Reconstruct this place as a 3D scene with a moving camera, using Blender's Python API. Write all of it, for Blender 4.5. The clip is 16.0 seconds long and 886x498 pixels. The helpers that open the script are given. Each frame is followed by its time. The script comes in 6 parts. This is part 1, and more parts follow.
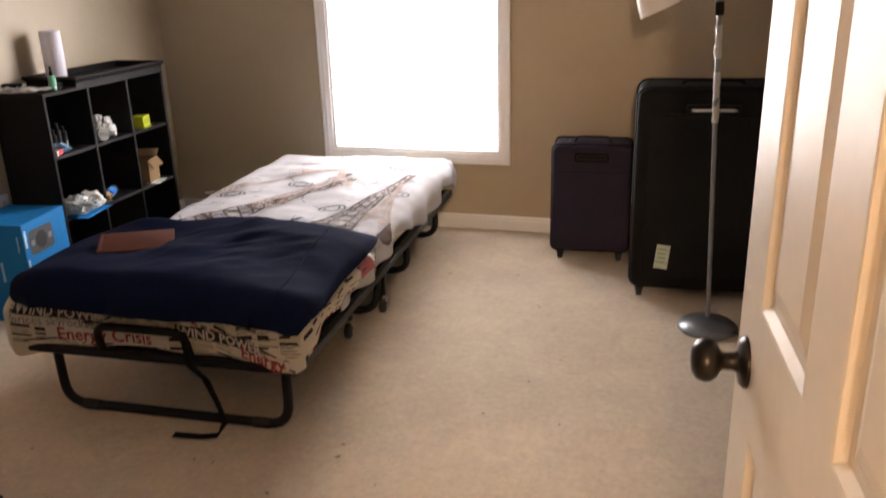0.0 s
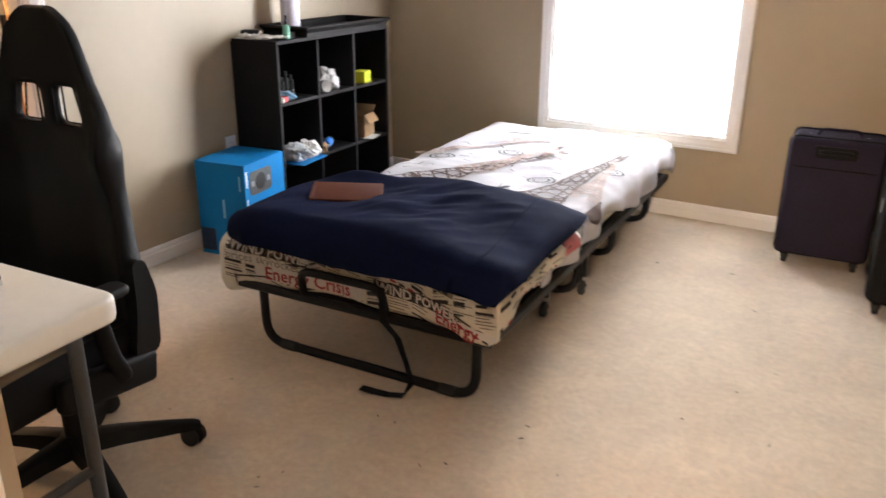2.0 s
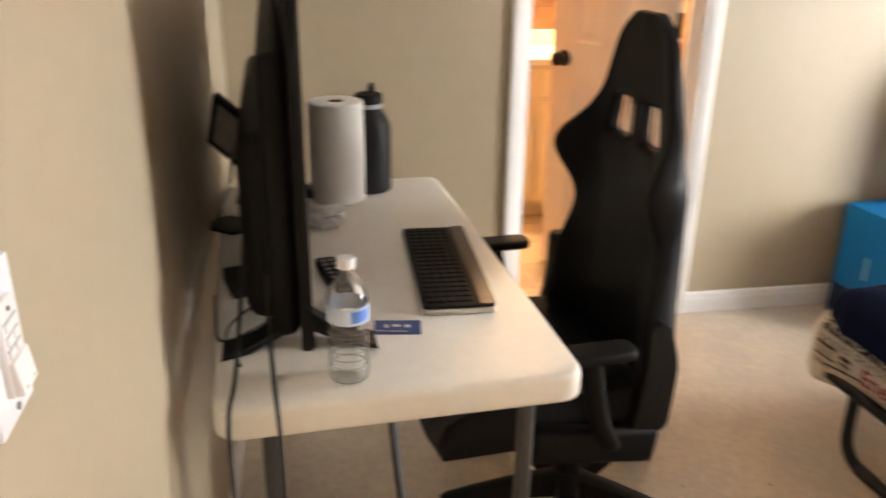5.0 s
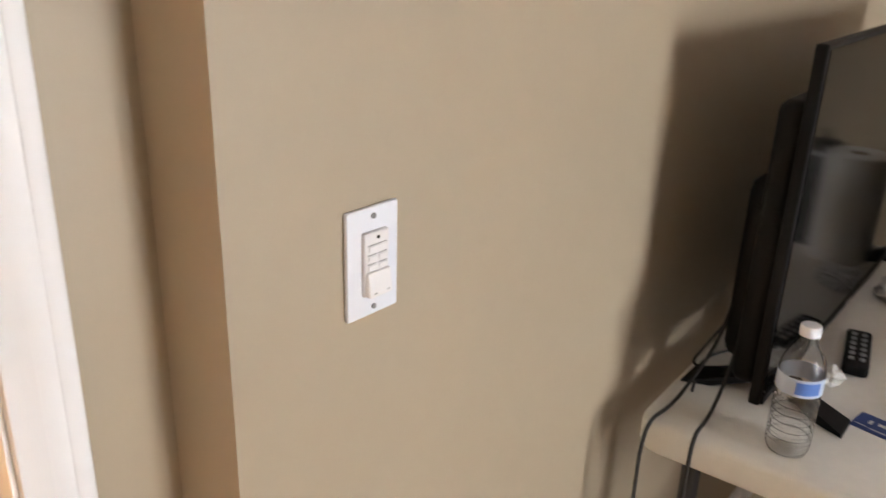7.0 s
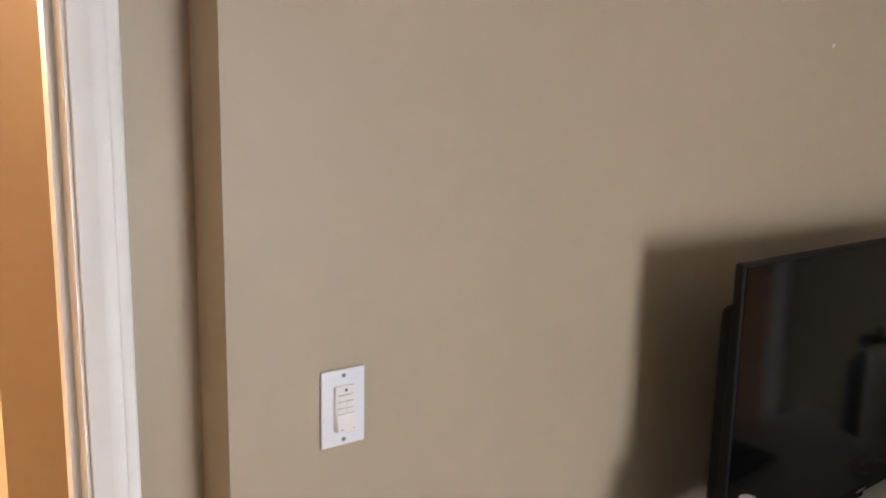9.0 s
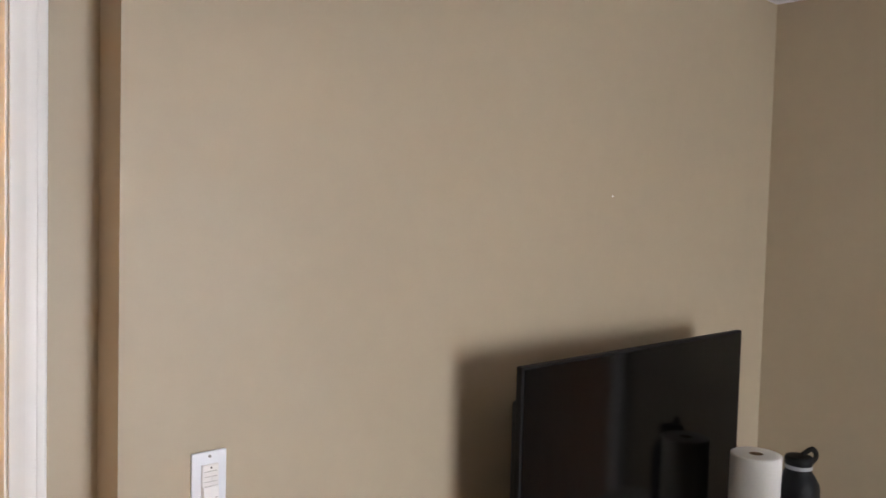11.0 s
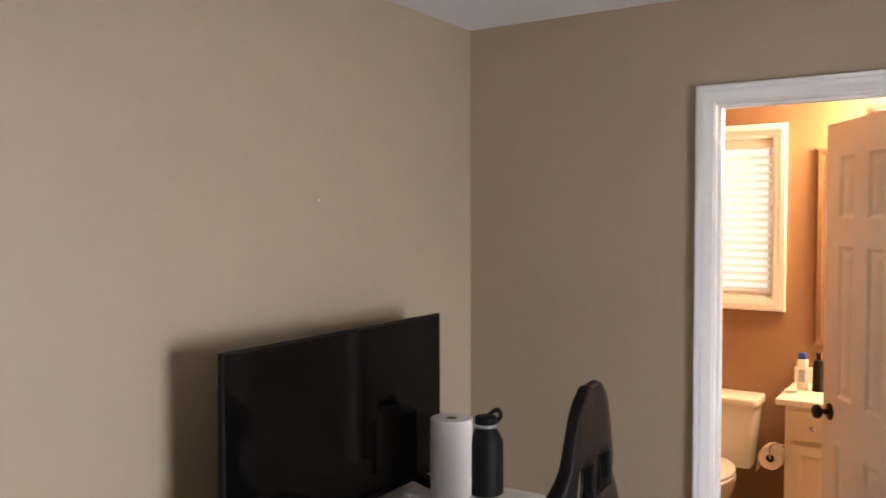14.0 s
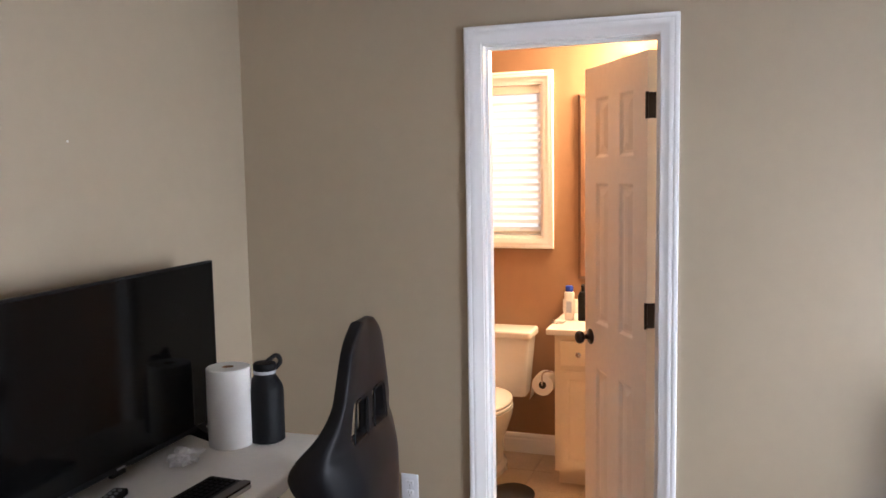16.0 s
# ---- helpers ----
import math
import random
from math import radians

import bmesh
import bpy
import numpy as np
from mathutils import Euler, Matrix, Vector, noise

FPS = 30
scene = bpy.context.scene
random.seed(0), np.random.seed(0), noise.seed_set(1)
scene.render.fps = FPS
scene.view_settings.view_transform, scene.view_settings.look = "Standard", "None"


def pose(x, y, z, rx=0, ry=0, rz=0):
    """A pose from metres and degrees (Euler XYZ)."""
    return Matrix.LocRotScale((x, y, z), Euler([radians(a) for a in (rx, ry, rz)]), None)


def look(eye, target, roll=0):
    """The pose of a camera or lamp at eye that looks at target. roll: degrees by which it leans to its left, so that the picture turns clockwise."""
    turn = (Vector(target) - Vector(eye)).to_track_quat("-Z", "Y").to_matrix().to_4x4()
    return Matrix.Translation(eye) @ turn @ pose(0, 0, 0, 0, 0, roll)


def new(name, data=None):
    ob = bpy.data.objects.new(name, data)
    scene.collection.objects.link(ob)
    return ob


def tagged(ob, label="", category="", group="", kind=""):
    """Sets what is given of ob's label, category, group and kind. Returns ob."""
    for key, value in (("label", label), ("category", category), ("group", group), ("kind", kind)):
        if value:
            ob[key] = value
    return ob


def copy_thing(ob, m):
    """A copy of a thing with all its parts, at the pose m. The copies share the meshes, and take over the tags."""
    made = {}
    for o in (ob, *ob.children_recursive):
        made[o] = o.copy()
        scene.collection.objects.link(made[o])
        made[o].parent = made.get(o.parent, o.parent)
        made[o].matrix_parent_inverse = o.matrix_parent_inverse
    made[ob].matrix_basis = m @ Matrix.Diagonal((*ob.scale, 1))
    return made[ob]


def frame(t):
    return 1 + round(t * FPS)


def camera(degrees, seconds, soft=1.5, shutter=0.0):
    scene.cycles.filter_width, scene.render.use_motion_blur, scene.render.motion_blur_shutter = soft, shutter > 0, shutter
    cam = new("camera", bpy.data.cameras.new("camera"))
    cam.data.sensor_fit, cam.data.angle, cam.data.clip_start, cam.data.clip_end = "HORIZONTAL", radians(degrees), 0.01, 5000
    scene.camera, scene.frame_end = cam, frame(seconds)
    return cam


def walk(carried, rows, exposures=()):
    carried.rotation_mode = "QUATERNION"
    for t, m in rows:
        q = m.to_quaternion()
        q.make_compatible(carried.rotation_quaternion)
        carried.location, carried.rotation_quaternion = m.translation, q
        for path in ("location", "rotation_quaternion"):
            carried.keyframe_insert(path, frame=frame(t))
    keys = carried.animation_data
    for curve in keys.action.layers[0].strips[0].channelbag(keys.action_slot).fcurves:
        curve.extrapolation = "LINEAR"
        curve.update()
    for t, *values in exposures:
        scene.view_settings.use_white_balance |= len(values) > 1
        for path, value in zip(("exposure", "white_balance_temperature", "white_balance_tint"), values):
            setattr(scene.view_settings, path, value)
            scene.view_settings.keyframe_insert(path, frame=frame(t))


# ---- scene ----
cam = camera(56.9, 16.0, shutter=0.5)
PATH = [
    (0, (0.094, -0.409, 1.468), (-0.435, 1.403, 0.805), -1.7),
    (0.5, (0.102, -0.404, 1.428), (-0.466, 1.357, 0.67), -1.5),
    (1, (0.095, -0.434, 1.426), (-0.537, 1.294, 0.64), -0.9),
    (1.5, (0.059, -0.413, 1.425), (-0.728, 1.272, 0.69), -0.4),
    (2, (-0.007, -0.306, 1.41), (-0.954, 1.306, 0.7), 0.3),
    (2.5, (-0.092, -0.206, 1.41), (-1.149, 1.337, 0.701), 0.1),
    (3, (-0.13, -0.136, 1.409), (-1.319, 1.305, 0.695), 0.0),
    (3.5, (-0.134, -0.087, 1.407), (-1.482, 1.216, 0.711), -0.0),
    (4, (-0.144, -0.008, 1.421), (-1.726, 0.982, 0.703), -1.0),
    (4.5, (-0.176, 0.109, 1.409), (-1.872, 0.867, 0.669), 1.1),
    (5, (-0.216, 0.209, 1.426), (-2.041, 0.549, 0.681), 0.9),
    (5.2, (-0.224, 0.24, 1.421), (-2.077, 0.378, 0.682), 0.3),
    (7.5, (-0.224, 0.64, 1.476), (-1.517, -0.744, 0.835), 2.1),
    (8, (-0.214, 0.761, 1.497), (-1.435, -0.751, 1.023), 1.8),
    (8.5, (-0.192, 0.867, 1.535), (-1.421, -0.661, 1.141), 2.2),
    (9, (-0.205, 0.981, 1.582), (-1.377, -0.602, 1.232), 1.2),
    (9.5, (-0.176, 1.117, 1.632), (-1.384, -0.458, 1.386), 1.6),
    (12, (-0.002, 1.584, 1.675), (-1.376, 0.134, 1.588), 0.8),
    (12.5, (0.011, 1.674, 1.666), (-1.359, 0.222, 1.557), 0.6),
    (13, (0.003, 1.733, 1.658), (-1.447, 0.36, 1.55), 0.3),
    (13.5, (-0.011, 1.768, 1.665), (-1.608, 0.567, 1.58), 0.4),
    (14, (-0.007, 1.778, 1.669), (-1.677, 0.68, 1.592), -0.1),
    (14.5, (-0.03, 1.789, 1.662), (-1.777, 0.819, 1.576), -0.9),
    (15, (-0.052, 1.803, 1.657), (-1.88, 0.998, 1.545), -1.3),
    (15.5, (-0.056, 1.827, 1.635), (-1.927, 1.136, 1.486), -1.2),
    (16, (-0.055, 1.824, 1.623), (-1.937, 1.176, 1.43), -1.0),
]
LIGHTING = [(0, 0.05, 6900, 16), (0.5, 0.33, 6850, 14), (1.5, 0.62, 6300, 11), (2.5, 0.68, 6300, 11), (3.5, 0.84, 6600, 14), (4.2, 0.90, 6800, 14), (5.2, 1.05, 6700, 8), (7.5, 0.40, 6350, 11), (9.5, 0.20, 6250, 11), (12.5, 0.48, 6150, 11), (13.5, 0.36, 6250, 12), (14.5, 0.15, 6200, 13), (15.4, 0.20, 5700, 10), (16, 0.38, 5650, 12)]
walk(cam, [(row[0], look(*row[1:])) for row in PATH], LIGHTING)

# ---------------- world and light ----------------
world = bpy.data.worlds.new("sky")
scene.world = world
world.use_nodes = True
wn = world.node_tree.nodes
sky = wn.new("ShaderNodeTexSky")
sky.sky_type = 'NISHITA'
sky.sun_disc = False
sky.sun_elevation, sky.sun_rotation = radians(48), radians(20)
world.node_tree.links.new(sky.outputs[0], wn["Background"].inputs[0])
wn["Background"].inputs[1].default_value = 0.08
sun = new("sun", bpy.data.lights.new("sun", 'SUN'))
sun.data.energy, sun.data.angle, sun.data.color = 0.8, radians(12), (1, 0.96, 0.9)
sun.matrix_world = look((0, 6, 8), (-1, 2, 0))


def area_lamp(name, m, sx, sy, watts, color):
    d = bpy.data.lights.new(name, 'AREA')
    d.shape, d.size, d.size_y, d.energy, d.color = 'RECTANGLE', sx, sy, watts, color
    ob = new(name, d)
    ob.matrix_world = m
    return ob


def bulb(name, place, watts, color, radius=0.05):
    d = bpy.data.lights.new(name, 'POINT')
    d.energy, d.color, d.shadow_soft_size = watts, color, radius
    ob = new(name, d)
    ob.location = place
    return ob


# sky light that enters the two windows, the bathroom's warm lamps and the unseen ones put in the hall
area_lamp("window_daylight", look((-1.341, 4.075, 1.18), (-1.341, 0, 1.18)), 0.95, 1.44, 84, (0.98, 0.96, 0.95))
area_lamp("bath_daylight", look((-4.60, 0.54, 1.66), (0, 0.54, 1.66)), 0.62, 0.85, 1.4, (1.0, 0.95, 0.88))
bulb("bath_bulb", (-4.34, 1.48, 2.10), 62, (1.0, 0.64, 0.32), 0.06)
bulb("bath_bulb", (-4.34, 1.76, 2.10), 62, (1.0, 0.64, 0.32), 0.06)
# unseen hall bulbs; the far one is added to warm the north wall
bulb("hall_bulb", (-0.95, -0.80, 2.24), 11, (1.0, 0.72, 0.47), 0.10)
bulb("hall_bulb", (0.40, -3.30, 2.20), 290, (1.0, 0.72, 0.45), 0.10)


# ---------------- materials ----------------
def material(name, color, rough=0.6, metal=0.0, var=0.0, scale=8.0, bump=0.0, bscale=150.0, spec=0.5, second=None, trans=0.0):
    """Principled surface with broad and fine colour variation and fine relief."""
    m = bpy.data.materials.new(name)
    m.use_nodes = True
    nt = m.node_tree
    b = nt.nodes["Principled BSDF"]
    b.inputs["Roughness"].default_value = rough
    b.inputs["Metallic"].default_value = metal
    b.inputs["Specular IOR Level"].default_value = spec
    b.inputs["Transmission Weight"].default_value = trans
    col = (*color, 1)
    b.inputs["Base Color"].default_value = col
    tc = nt.nodes.new("ShaderNodeTexCoord")
    if var > 0:
        n1 = nt.nodes.new("ShaderNodeTexNoise")
        n1.inputs["Scale"].default_value, n1.inputs["Detail"].default_value = scale, 5
        n2 = nt.nodes.new("ShaderNodeTexNoise")
        n2.inputs["Scale"].default_value, n2.inputs["Detail"].default_value = scale * 14, 3
        for n in (n1, n2):
            nt.links.new(tc.outputs["Object"], n.inputs["Vector"])
        add = nt.nodes.new("ShaderNodeMath")
        add.operation = 'ADD'
        half = nt.nodes.new("ShaderNodeMath")
        half.operation = 'MULTIPLY'
        half.inputs[1].default_value = 0.5
        nt.links.new(n1.outputs[0], add.inputs[0])
        nt.links.new(n2.outputs[0], add.inputs[1])
        nt.links.new(add.outputs[0], half.inputs[0])
        ramp = nt.nodes.new("ShaderNodeValToRGB")
        ramp.color_ramp.elements[0].position, ramp.color_ramp.elements[1].position = 0.34, 0.66
        lo = second or tuple(c * (1 - var) for c in color)
        ramp.color_ramp.elements[0].color = (*lo, 1)
        ramp.color_ramp.elements[1].color = (*[min(1, c * (1 + var * 0.5)) for c in color], 1)
        nt.links.new(half.outputs[0], ramp.inputs[0])
        nt.links.new(ramp.outputs[0], b.inputs["Base Color"])
        rr = nt.nodes.new("ShaderNodeMapRange")
        rr.inputs["To Min"].default_value, rr.inputs["To Max"].default_value = max(0, rough - 0.06), min(1, rough + 0.06)
        nt.links.new(n1.outputs[0], rr.inputs["Value"])
        nt.links.new(rr.outputs[0], b.inputs["Roughness"])
    if bump > 0:
        n3 = nt.nodes.new("ShaderNodeTexNoise")
        n3.inputs["Scale"].default_value, n3.inputs["Detail"].default_value = bscale, 3
        nt.links.new(tc.outputs["Object"], n3.inputs["Vector"])
        bp = nt.nodes.new("ShaderNodeBump")
        bp.inputs["Strength"].default_value, bp.inputs["Distance"].default_value = bump, 0.004
        nt.links.new(n3.outputs[0], bp.inputs["Height"])
        nt.links.new(bp.outputs[0], b.inputs["Normal"])
    return m


def glowing(name, color, strength):
    m = bpy.data.materials.new(name)
    m.use_nodes = True
    b = m.node_tree.nodes["Principled BSDF"]
    b.inputs["Base Color"].default_value = (*color, 1)
    b.inputs["Emission Color"].default_value = (*color, 1)
    b.inputs["Emission Strength"].default_value = strength
    return m


def clear(name, color=(1, 1, 1), rough=0.02, ior=1.45):
    m = bpy.data.materials.new(name)
    m.use_nodes = True
    b = m.node_tree.nodes["Principled BSDF"]
    b.inputs["Base Color"].default_value = (*color, 1)
    b.inputs["Roughness"].default_value, b.inputs["IOR"].default_value = rough, ior
    b.inputs["Transmission Weight"].default_value = 1
    return m


def sheer(name, color, share):
    """Thin white vinyl or cloth that lets part of the light through."""
    m = bpy.data.materials.new(name)
    m.use_nodes = True
    nt = m.node_tree
    b, out = nt.nodes["Principled BSDF"], nt.nodes["Material Output"]
    b.inputs["Base Color"].default_value = (*color, 1)
    b.inputs["Roughness"].default_value = 0.5
    t = nt.nodes.new("ShaderNodeBsdfTranslucent")
    t.inputs[0].default_value = (*color, 1)
    mix = nt.nodes.new("ShaderNodeMixShader")
    mix.inputs[0].default_value = share
    nt.links.new(b.outputs[0], mix.inputs[1])
    nt.links.new(t.outputs[0], mix.inputs[2])
    nt.links.new(mix.outputs[0], out.inputs[0])
    return m


PAINT = material("khaki_wall_paint", (0.405, 0.332, 0.232), 0.55, var=0.03, scale=1.3, bump=0.03, bscale=320, spec=1.0)
BATH_PAINT = material("brown_wall_paint", (0.30, 0.175, 0.095), 0.55, var=0.06, scale=1.3, bump=0.12, bscale=260, spec=0.35)
HALL_PAINT = material("hall_wall_paint", (0.50, 0.38, 0.26), 0.55, var=0.05, scale=1.3, bump=0.1, bscale=260)
CEIL = material("ceiling_white", (0.80, 0.815, 0.86), 0.85, var=0.04, scale=3, bump=0.3, bscale=90)
TRIM = material("white_trim_paint", (0.86, 0.86, 0.87), 0.42, var=0.015, scale=3)
DOORP = material("white_door_paint", (0.74, 0.69, 0.61), 0.42, var=0.04, scale=3, bump=0.05, bscale=90, spec=0.3)
BLACKM = material("black_lacquered_wood", (0.012, 0.0115, 0.013), 0.62, var=0.3, scale=4, bump=0.05, spec=0.18)
TUBE = material("black_powder_coated_steel", (0.008, 0.008, 0.009), 0.42, var=0.2, scale=20, bump=0.03, spec=0.25)
PLASTIC = material("black_plastic", (0.0075, 0.0075, 0.008), 0.58, var=0.2, scale=15, bump=0.05, bscale=300, spec=0.16)
RUBBER = material("dark_rubber", (0.02, 0.02, 0.02), 0.7, var=0.2, scale=20)
BRONZE = material("oil_rubbed_bronze", (0.022, 0.018, 0.016), 0.32, metal=0.6, var=0.3, scale=20)
CHROME = material("chrome", (0.75, 0.75, 0.76), 0.16, metal=1.0)
STEEL = material("grey_painted_steel", (0.26, 0.28, 0.31), 0.36, metal=0.75, var=0.12, scale=12)
LEATHER = material("black_faux_leather", (0.0065, 0.0065, 0.0078), 0.44, var=0.25, scale=9, bump=0.12, bscale=500, spec=0.17)
NAVY = material("navy_cotton", (0.0066, 0.0106, 0.036), 0.95, var=0.18, scale=7, bump=0.12, bscale=420, spec=0.05)
TABLE = material("white_moulded_plastic", (0.83, 0.81, 0.76), 0.42, var=0.04, scale=4, bump=0.25, bscale=420)
PURPLE = material("dark_purple_nylon", (0.023, 0.018, 0.037), 0.8, var=0.25, scale=6, bump=0.3, bscale=600, spec=0.2)
BLACKN = material("black_nylon", (0.0085, 0.0085, 0.0095), 0.75, var=0.25, scale=6, bump=0.3, bscale=600, spec=0.15)
BOXBLUE = material("cyan_printed_card", (0.005, 0.19, 0.50), 0.55, var=0.08, scale=5, spec=0.2)
BROWNL = material("brown_leatherette", (0.10, 0.030, 0.017), 0.72, var=0.15, scale=8, bump=0.12, bscale=300, spec=0.15)
PAPER = material("white_paper", (0.80, 0.80, 0.78), 0.8, var=0.04, scale=10)
SOFTPAPER = material("embossed_tissue", (0.82, 0.81, 0.78), 0.9, var=0.03, scale=10, bump=0.12, bscale=160)
CERAMIC = material("white_glazed_ceramic", (0.82, 0.80, 0.76), 0.12, var=0.02, scale=3)
CABINET = material("cream_cabinet_paint", (0.78, 0.70, 0.55), 0.38, var=0.04, scale=4)
SWITCHW = material("white_switch_plastic", (0.82, 0.85, 0.92), 0.3)
SCREEN = material("dark_glass_panel", (0.003, 0.003, 0.003), 0.09, spec=0.13)
GREYP = material("grey_print", (0.25, 0.25, 0.26), 0.6)
INK = material("black_print", (0.03, 0.026, 0.025), 0.85)
RED = material("dark_red_print", (0.30, 0.03, 0.035), 0.8)
FADED = material("faded_sepia_print", (0.40, 0.31, 0.28), 0.88, var=0.4, scale=30)
SEPIA = material("sepia_print", (0.10, 0.065, 0.055), 0.88, var=0.5, scale=30)
PINK = material("pink_print", (0.50, 0.14, 0.15), 0.85, var=0.3, scale=40)
GLASS = clear("clear_glass")
SLAT = sheer("white_blind_vinyl", (0.86, 0.86, 0.85), 0.45)
SLATB = sheer("cream_blind_wood", (0.86, 0.82, 0.74), 0.3)
SKYGLOW = glowing("bright_sky_backdrop", (0.93, 0.97, 1.0), 3.0)
CARD = material("brown_card", (0.30, 0.19, 0.10), 0.8, var=0.15, scale=10)


def carpet_material():
    """Cut pile: fine tufts, trodden patches where the pile leans, broad soiling."""
    m = material("beige_cut_pile_carpet", (0.80, 0.68, 0.53), 0.95, var=0.10, scale=2.2, spec=0.1, second=(0.74, 0.61, 0.465))
    nt = m.node_tree
    b = nt.nodes["Principled BSDF"]
    tc = nt.nodes["Texture Coordinate"]
    base = b.inputs["Base Color"].links[0].from_socket
    for s, detail, warp, lo, hi, dark in ((6.5, 6, 1.0, 0.38, 0.62, 0.92), (1.1, 4, 0.6, 0.36, 0.64, 0.90), (48, 3, 0.4, 0.34, 0.62, 0.90), (300, 2, 0.0, 0.30, 0.70, 0.82)):
        n = nt.nodes.new("ShaderNodeTexNoise")
        n.inputs["Scale"].default_value, n.inputs["Detail"].default_value, n.inputs["Distortion"].default_value = s, detail, warp
        nt.links.new(tc.outputs["Object"], n.inputs["Vector"])
        ramp = nt.nodes.new("ShaderNodeValToRGB")
        ramp.color_ramp.elements[0].position, ramp.color_ramp.elements[1].position = lo, hi
        ramp.color_ramp.elements[0].color = (dark, dark, dark * 1.01, 1)
        ramp.color_ramp.elements[1].color = (1, 1, 1, 1)
        nt.links.new(n.outputs[0], ramp.inputs[0])
        mul = nt.nodes.new("ShaderNodeMix")
        mul.data_type, mul.blend_type = 'RGBA', 'MULTIPLY'
        mul.inputs[0].default_value = 1.0
        nt.links.new(base, mul.inputs[6])
        nt.links.new(ramp.outputs[0], mul.inputs[7])
        base = mul.outputs[2]
    nt.links.new(base, b.inputs["Base Color"])
    prev = None
    for s, dist, power in ((520, 0.006, 0.45), (26, 0.012, 0.10)):
        n = nt.nodes.new("ShaderNodeTexNoise")
        n.inputs["Scale"].default_value, n.inputs["Detail"].default_value = s, 4
        nt.links.new(tc.outputs["Object"], n.inputs["Vector"])
        bp = nt.nodes.new("ShaderNodeBump")
        bp.inputs["Strength"].default_value, bp.inputs["Distance"].default_value = power, dist
        nt.links.new(n.outputs[0], bp.inputs["Height"])
        if prev:
            nt.links.new(prev.outputs[0], bp.inputs["Normal"])
        prev = bp
    nt.links.new(prev.outputs[0], b.inputs["Normal"])
    b.inputs["Sheen Weight"].default_value = 0.25
    return m


CARPET = carpet_material()


# ---------------- mesh helpers ----------------
def part(name, bm, mat, parent=None, label="", smooth=None):
    """Link a bmesh as one mesh object, under a thing or a part."""
    bmesh.ops.recalc_face_normals(bm, faces=bm.faces)
    me = bpy.data.meshes.new(name)
    bm.to_mesh(me)
    bm.free()
    me.materials.append(mat)
    ob = new(name, me)
    if parent:
        ob.parent = parent
    if label:
        tagged(ob, label)
    if smooth is not None:
        me.polygons.foreach_set("use_smooth", [True] * len(me.polygons))
        me.set_sharp_from_angle(angle=radians(smooth))
    return ob


def thing(name, label, category, m=None, group=""):
    ob = new(name)
    if m is not None:
        ob.matrix_world = m
    return tagged(ob, label, category, group)


def setting(ob, label, category=""):
    return tagged(ob, label, category, kind="structure")


def box(x0, x1, y0, y1, z0, z1, bevel=0.0, seg=1, bm=None):
    bm = bm or bmesh.new()
    before = set(bm.verts)
    bmesh.ops.create_cube(bm, size=1)
    vs = [v for v in bm.verts if v not in before]
    for v in vs:
        v.co = Vector((x0 + (v.co.x + .5) * (x1 - x0), y0 + (v.co.y + .5) * (y1 - y0), z0 + (v.co.z + .5) * (z1 - z0)))
    if bevel > 0:
        es = list({e for v in vs for e in v.link_edges})
        bmesh.ops.bevel(bm, geom=es, offset=bevel, segments=seg, profile=0.5, affect='EDGES')
    return bm


def lathe(profile, seg=32, bm=None, m=None):
    """Turn (radius, z) pairs about the z axis."""
    bm = bm or bmesh.new()
    m = m or Matrix()
    rings = []
    for r, z in profile:
        if r < 1e-5:
            rings.append([bm.verts.new(m @ Vector((0, 0, z)))])
        else:
            rings.append([bm.verts.new(m @ Vector((r * math.cos(a), r * math.sin(a), z))) for a in (2 * math.pi * i / seg for i in range(seg))])
    for a, b in zip(rings, rings[1:]):
        for i in range(seg):
            j = (i + 1) % seg
            q = [a[i % len(a)], a[j % len(a)], b[j % len(b)], b[i % len(b)]]
            q = list(dict.fromkeys(q))
            if len(q) > 2:
                bm.faces.new(q)
    return bm


def rounded(points, radius, steps=6, closed=False):
    """A polyline with its corners rounded."""
    pts = [Vector(p) for p in points]
    out = []
    n = len(pts)
    for i, p in enumerate(pts):
        if not closed and i in (0, n - 1):
            out.append(p)
            continue
        a, b = pts[i - 1] - p, pts[(i + 1) % n] - p
        r = min(radius, a.length * 0.49, b.length * 0.49)
        pa, pb = p + a.normalized() * r, p + b.normalized() * r
        for k in range(steps + 1):
            t = k / steps
            out.append((1 - t) ** 2 * pa + 2 * t * (1 - t) * p + t * t * pb)
    return out


def tube(points, r, seg=10, closed=False, bm=None, flat=1.0):
    bm = bm or bmesh.new()
    pts = [Vector(p) for p in points]
    n = len(pts)
    rings = []
    up = None
    for i, p in enumerate(pts):
        if closed:
            d = pts[(i + 1) % n] - pts[i - 1]
        else:
            d = pts[min(i + 1, n - 1)] - pts[max(i - 1, 0)]
        d.normalize()
        if up is None:
            up = Vector((0, 0, 1)) if abs(d.z) < 0.9 else Vector((1, 0, 0))
        u = (up - d * up.dot(d)).normalized()
        up = u
        w = d.cross(u)
        rings.append([bm.verts.new(p + (u * math.cos(a) * flat + w * math.sin(a)) * r) for a in (2 * math.pi * k / seg for k in range(seg))])
    pairs = list(zip(rings, rings[1:])) + ([(rings[-1], rings[0])] if closed else [])
    for a, b in pairs:
        for k in range(seg):
            bm.faces.new((a[k], a[(k + 1) % seg], b[(k + 1) % seg], b[k]))
    if not closed:
        bm.faces.new(rings[0])
        bm.faces.new(rings[-1][::-1])
    return bm


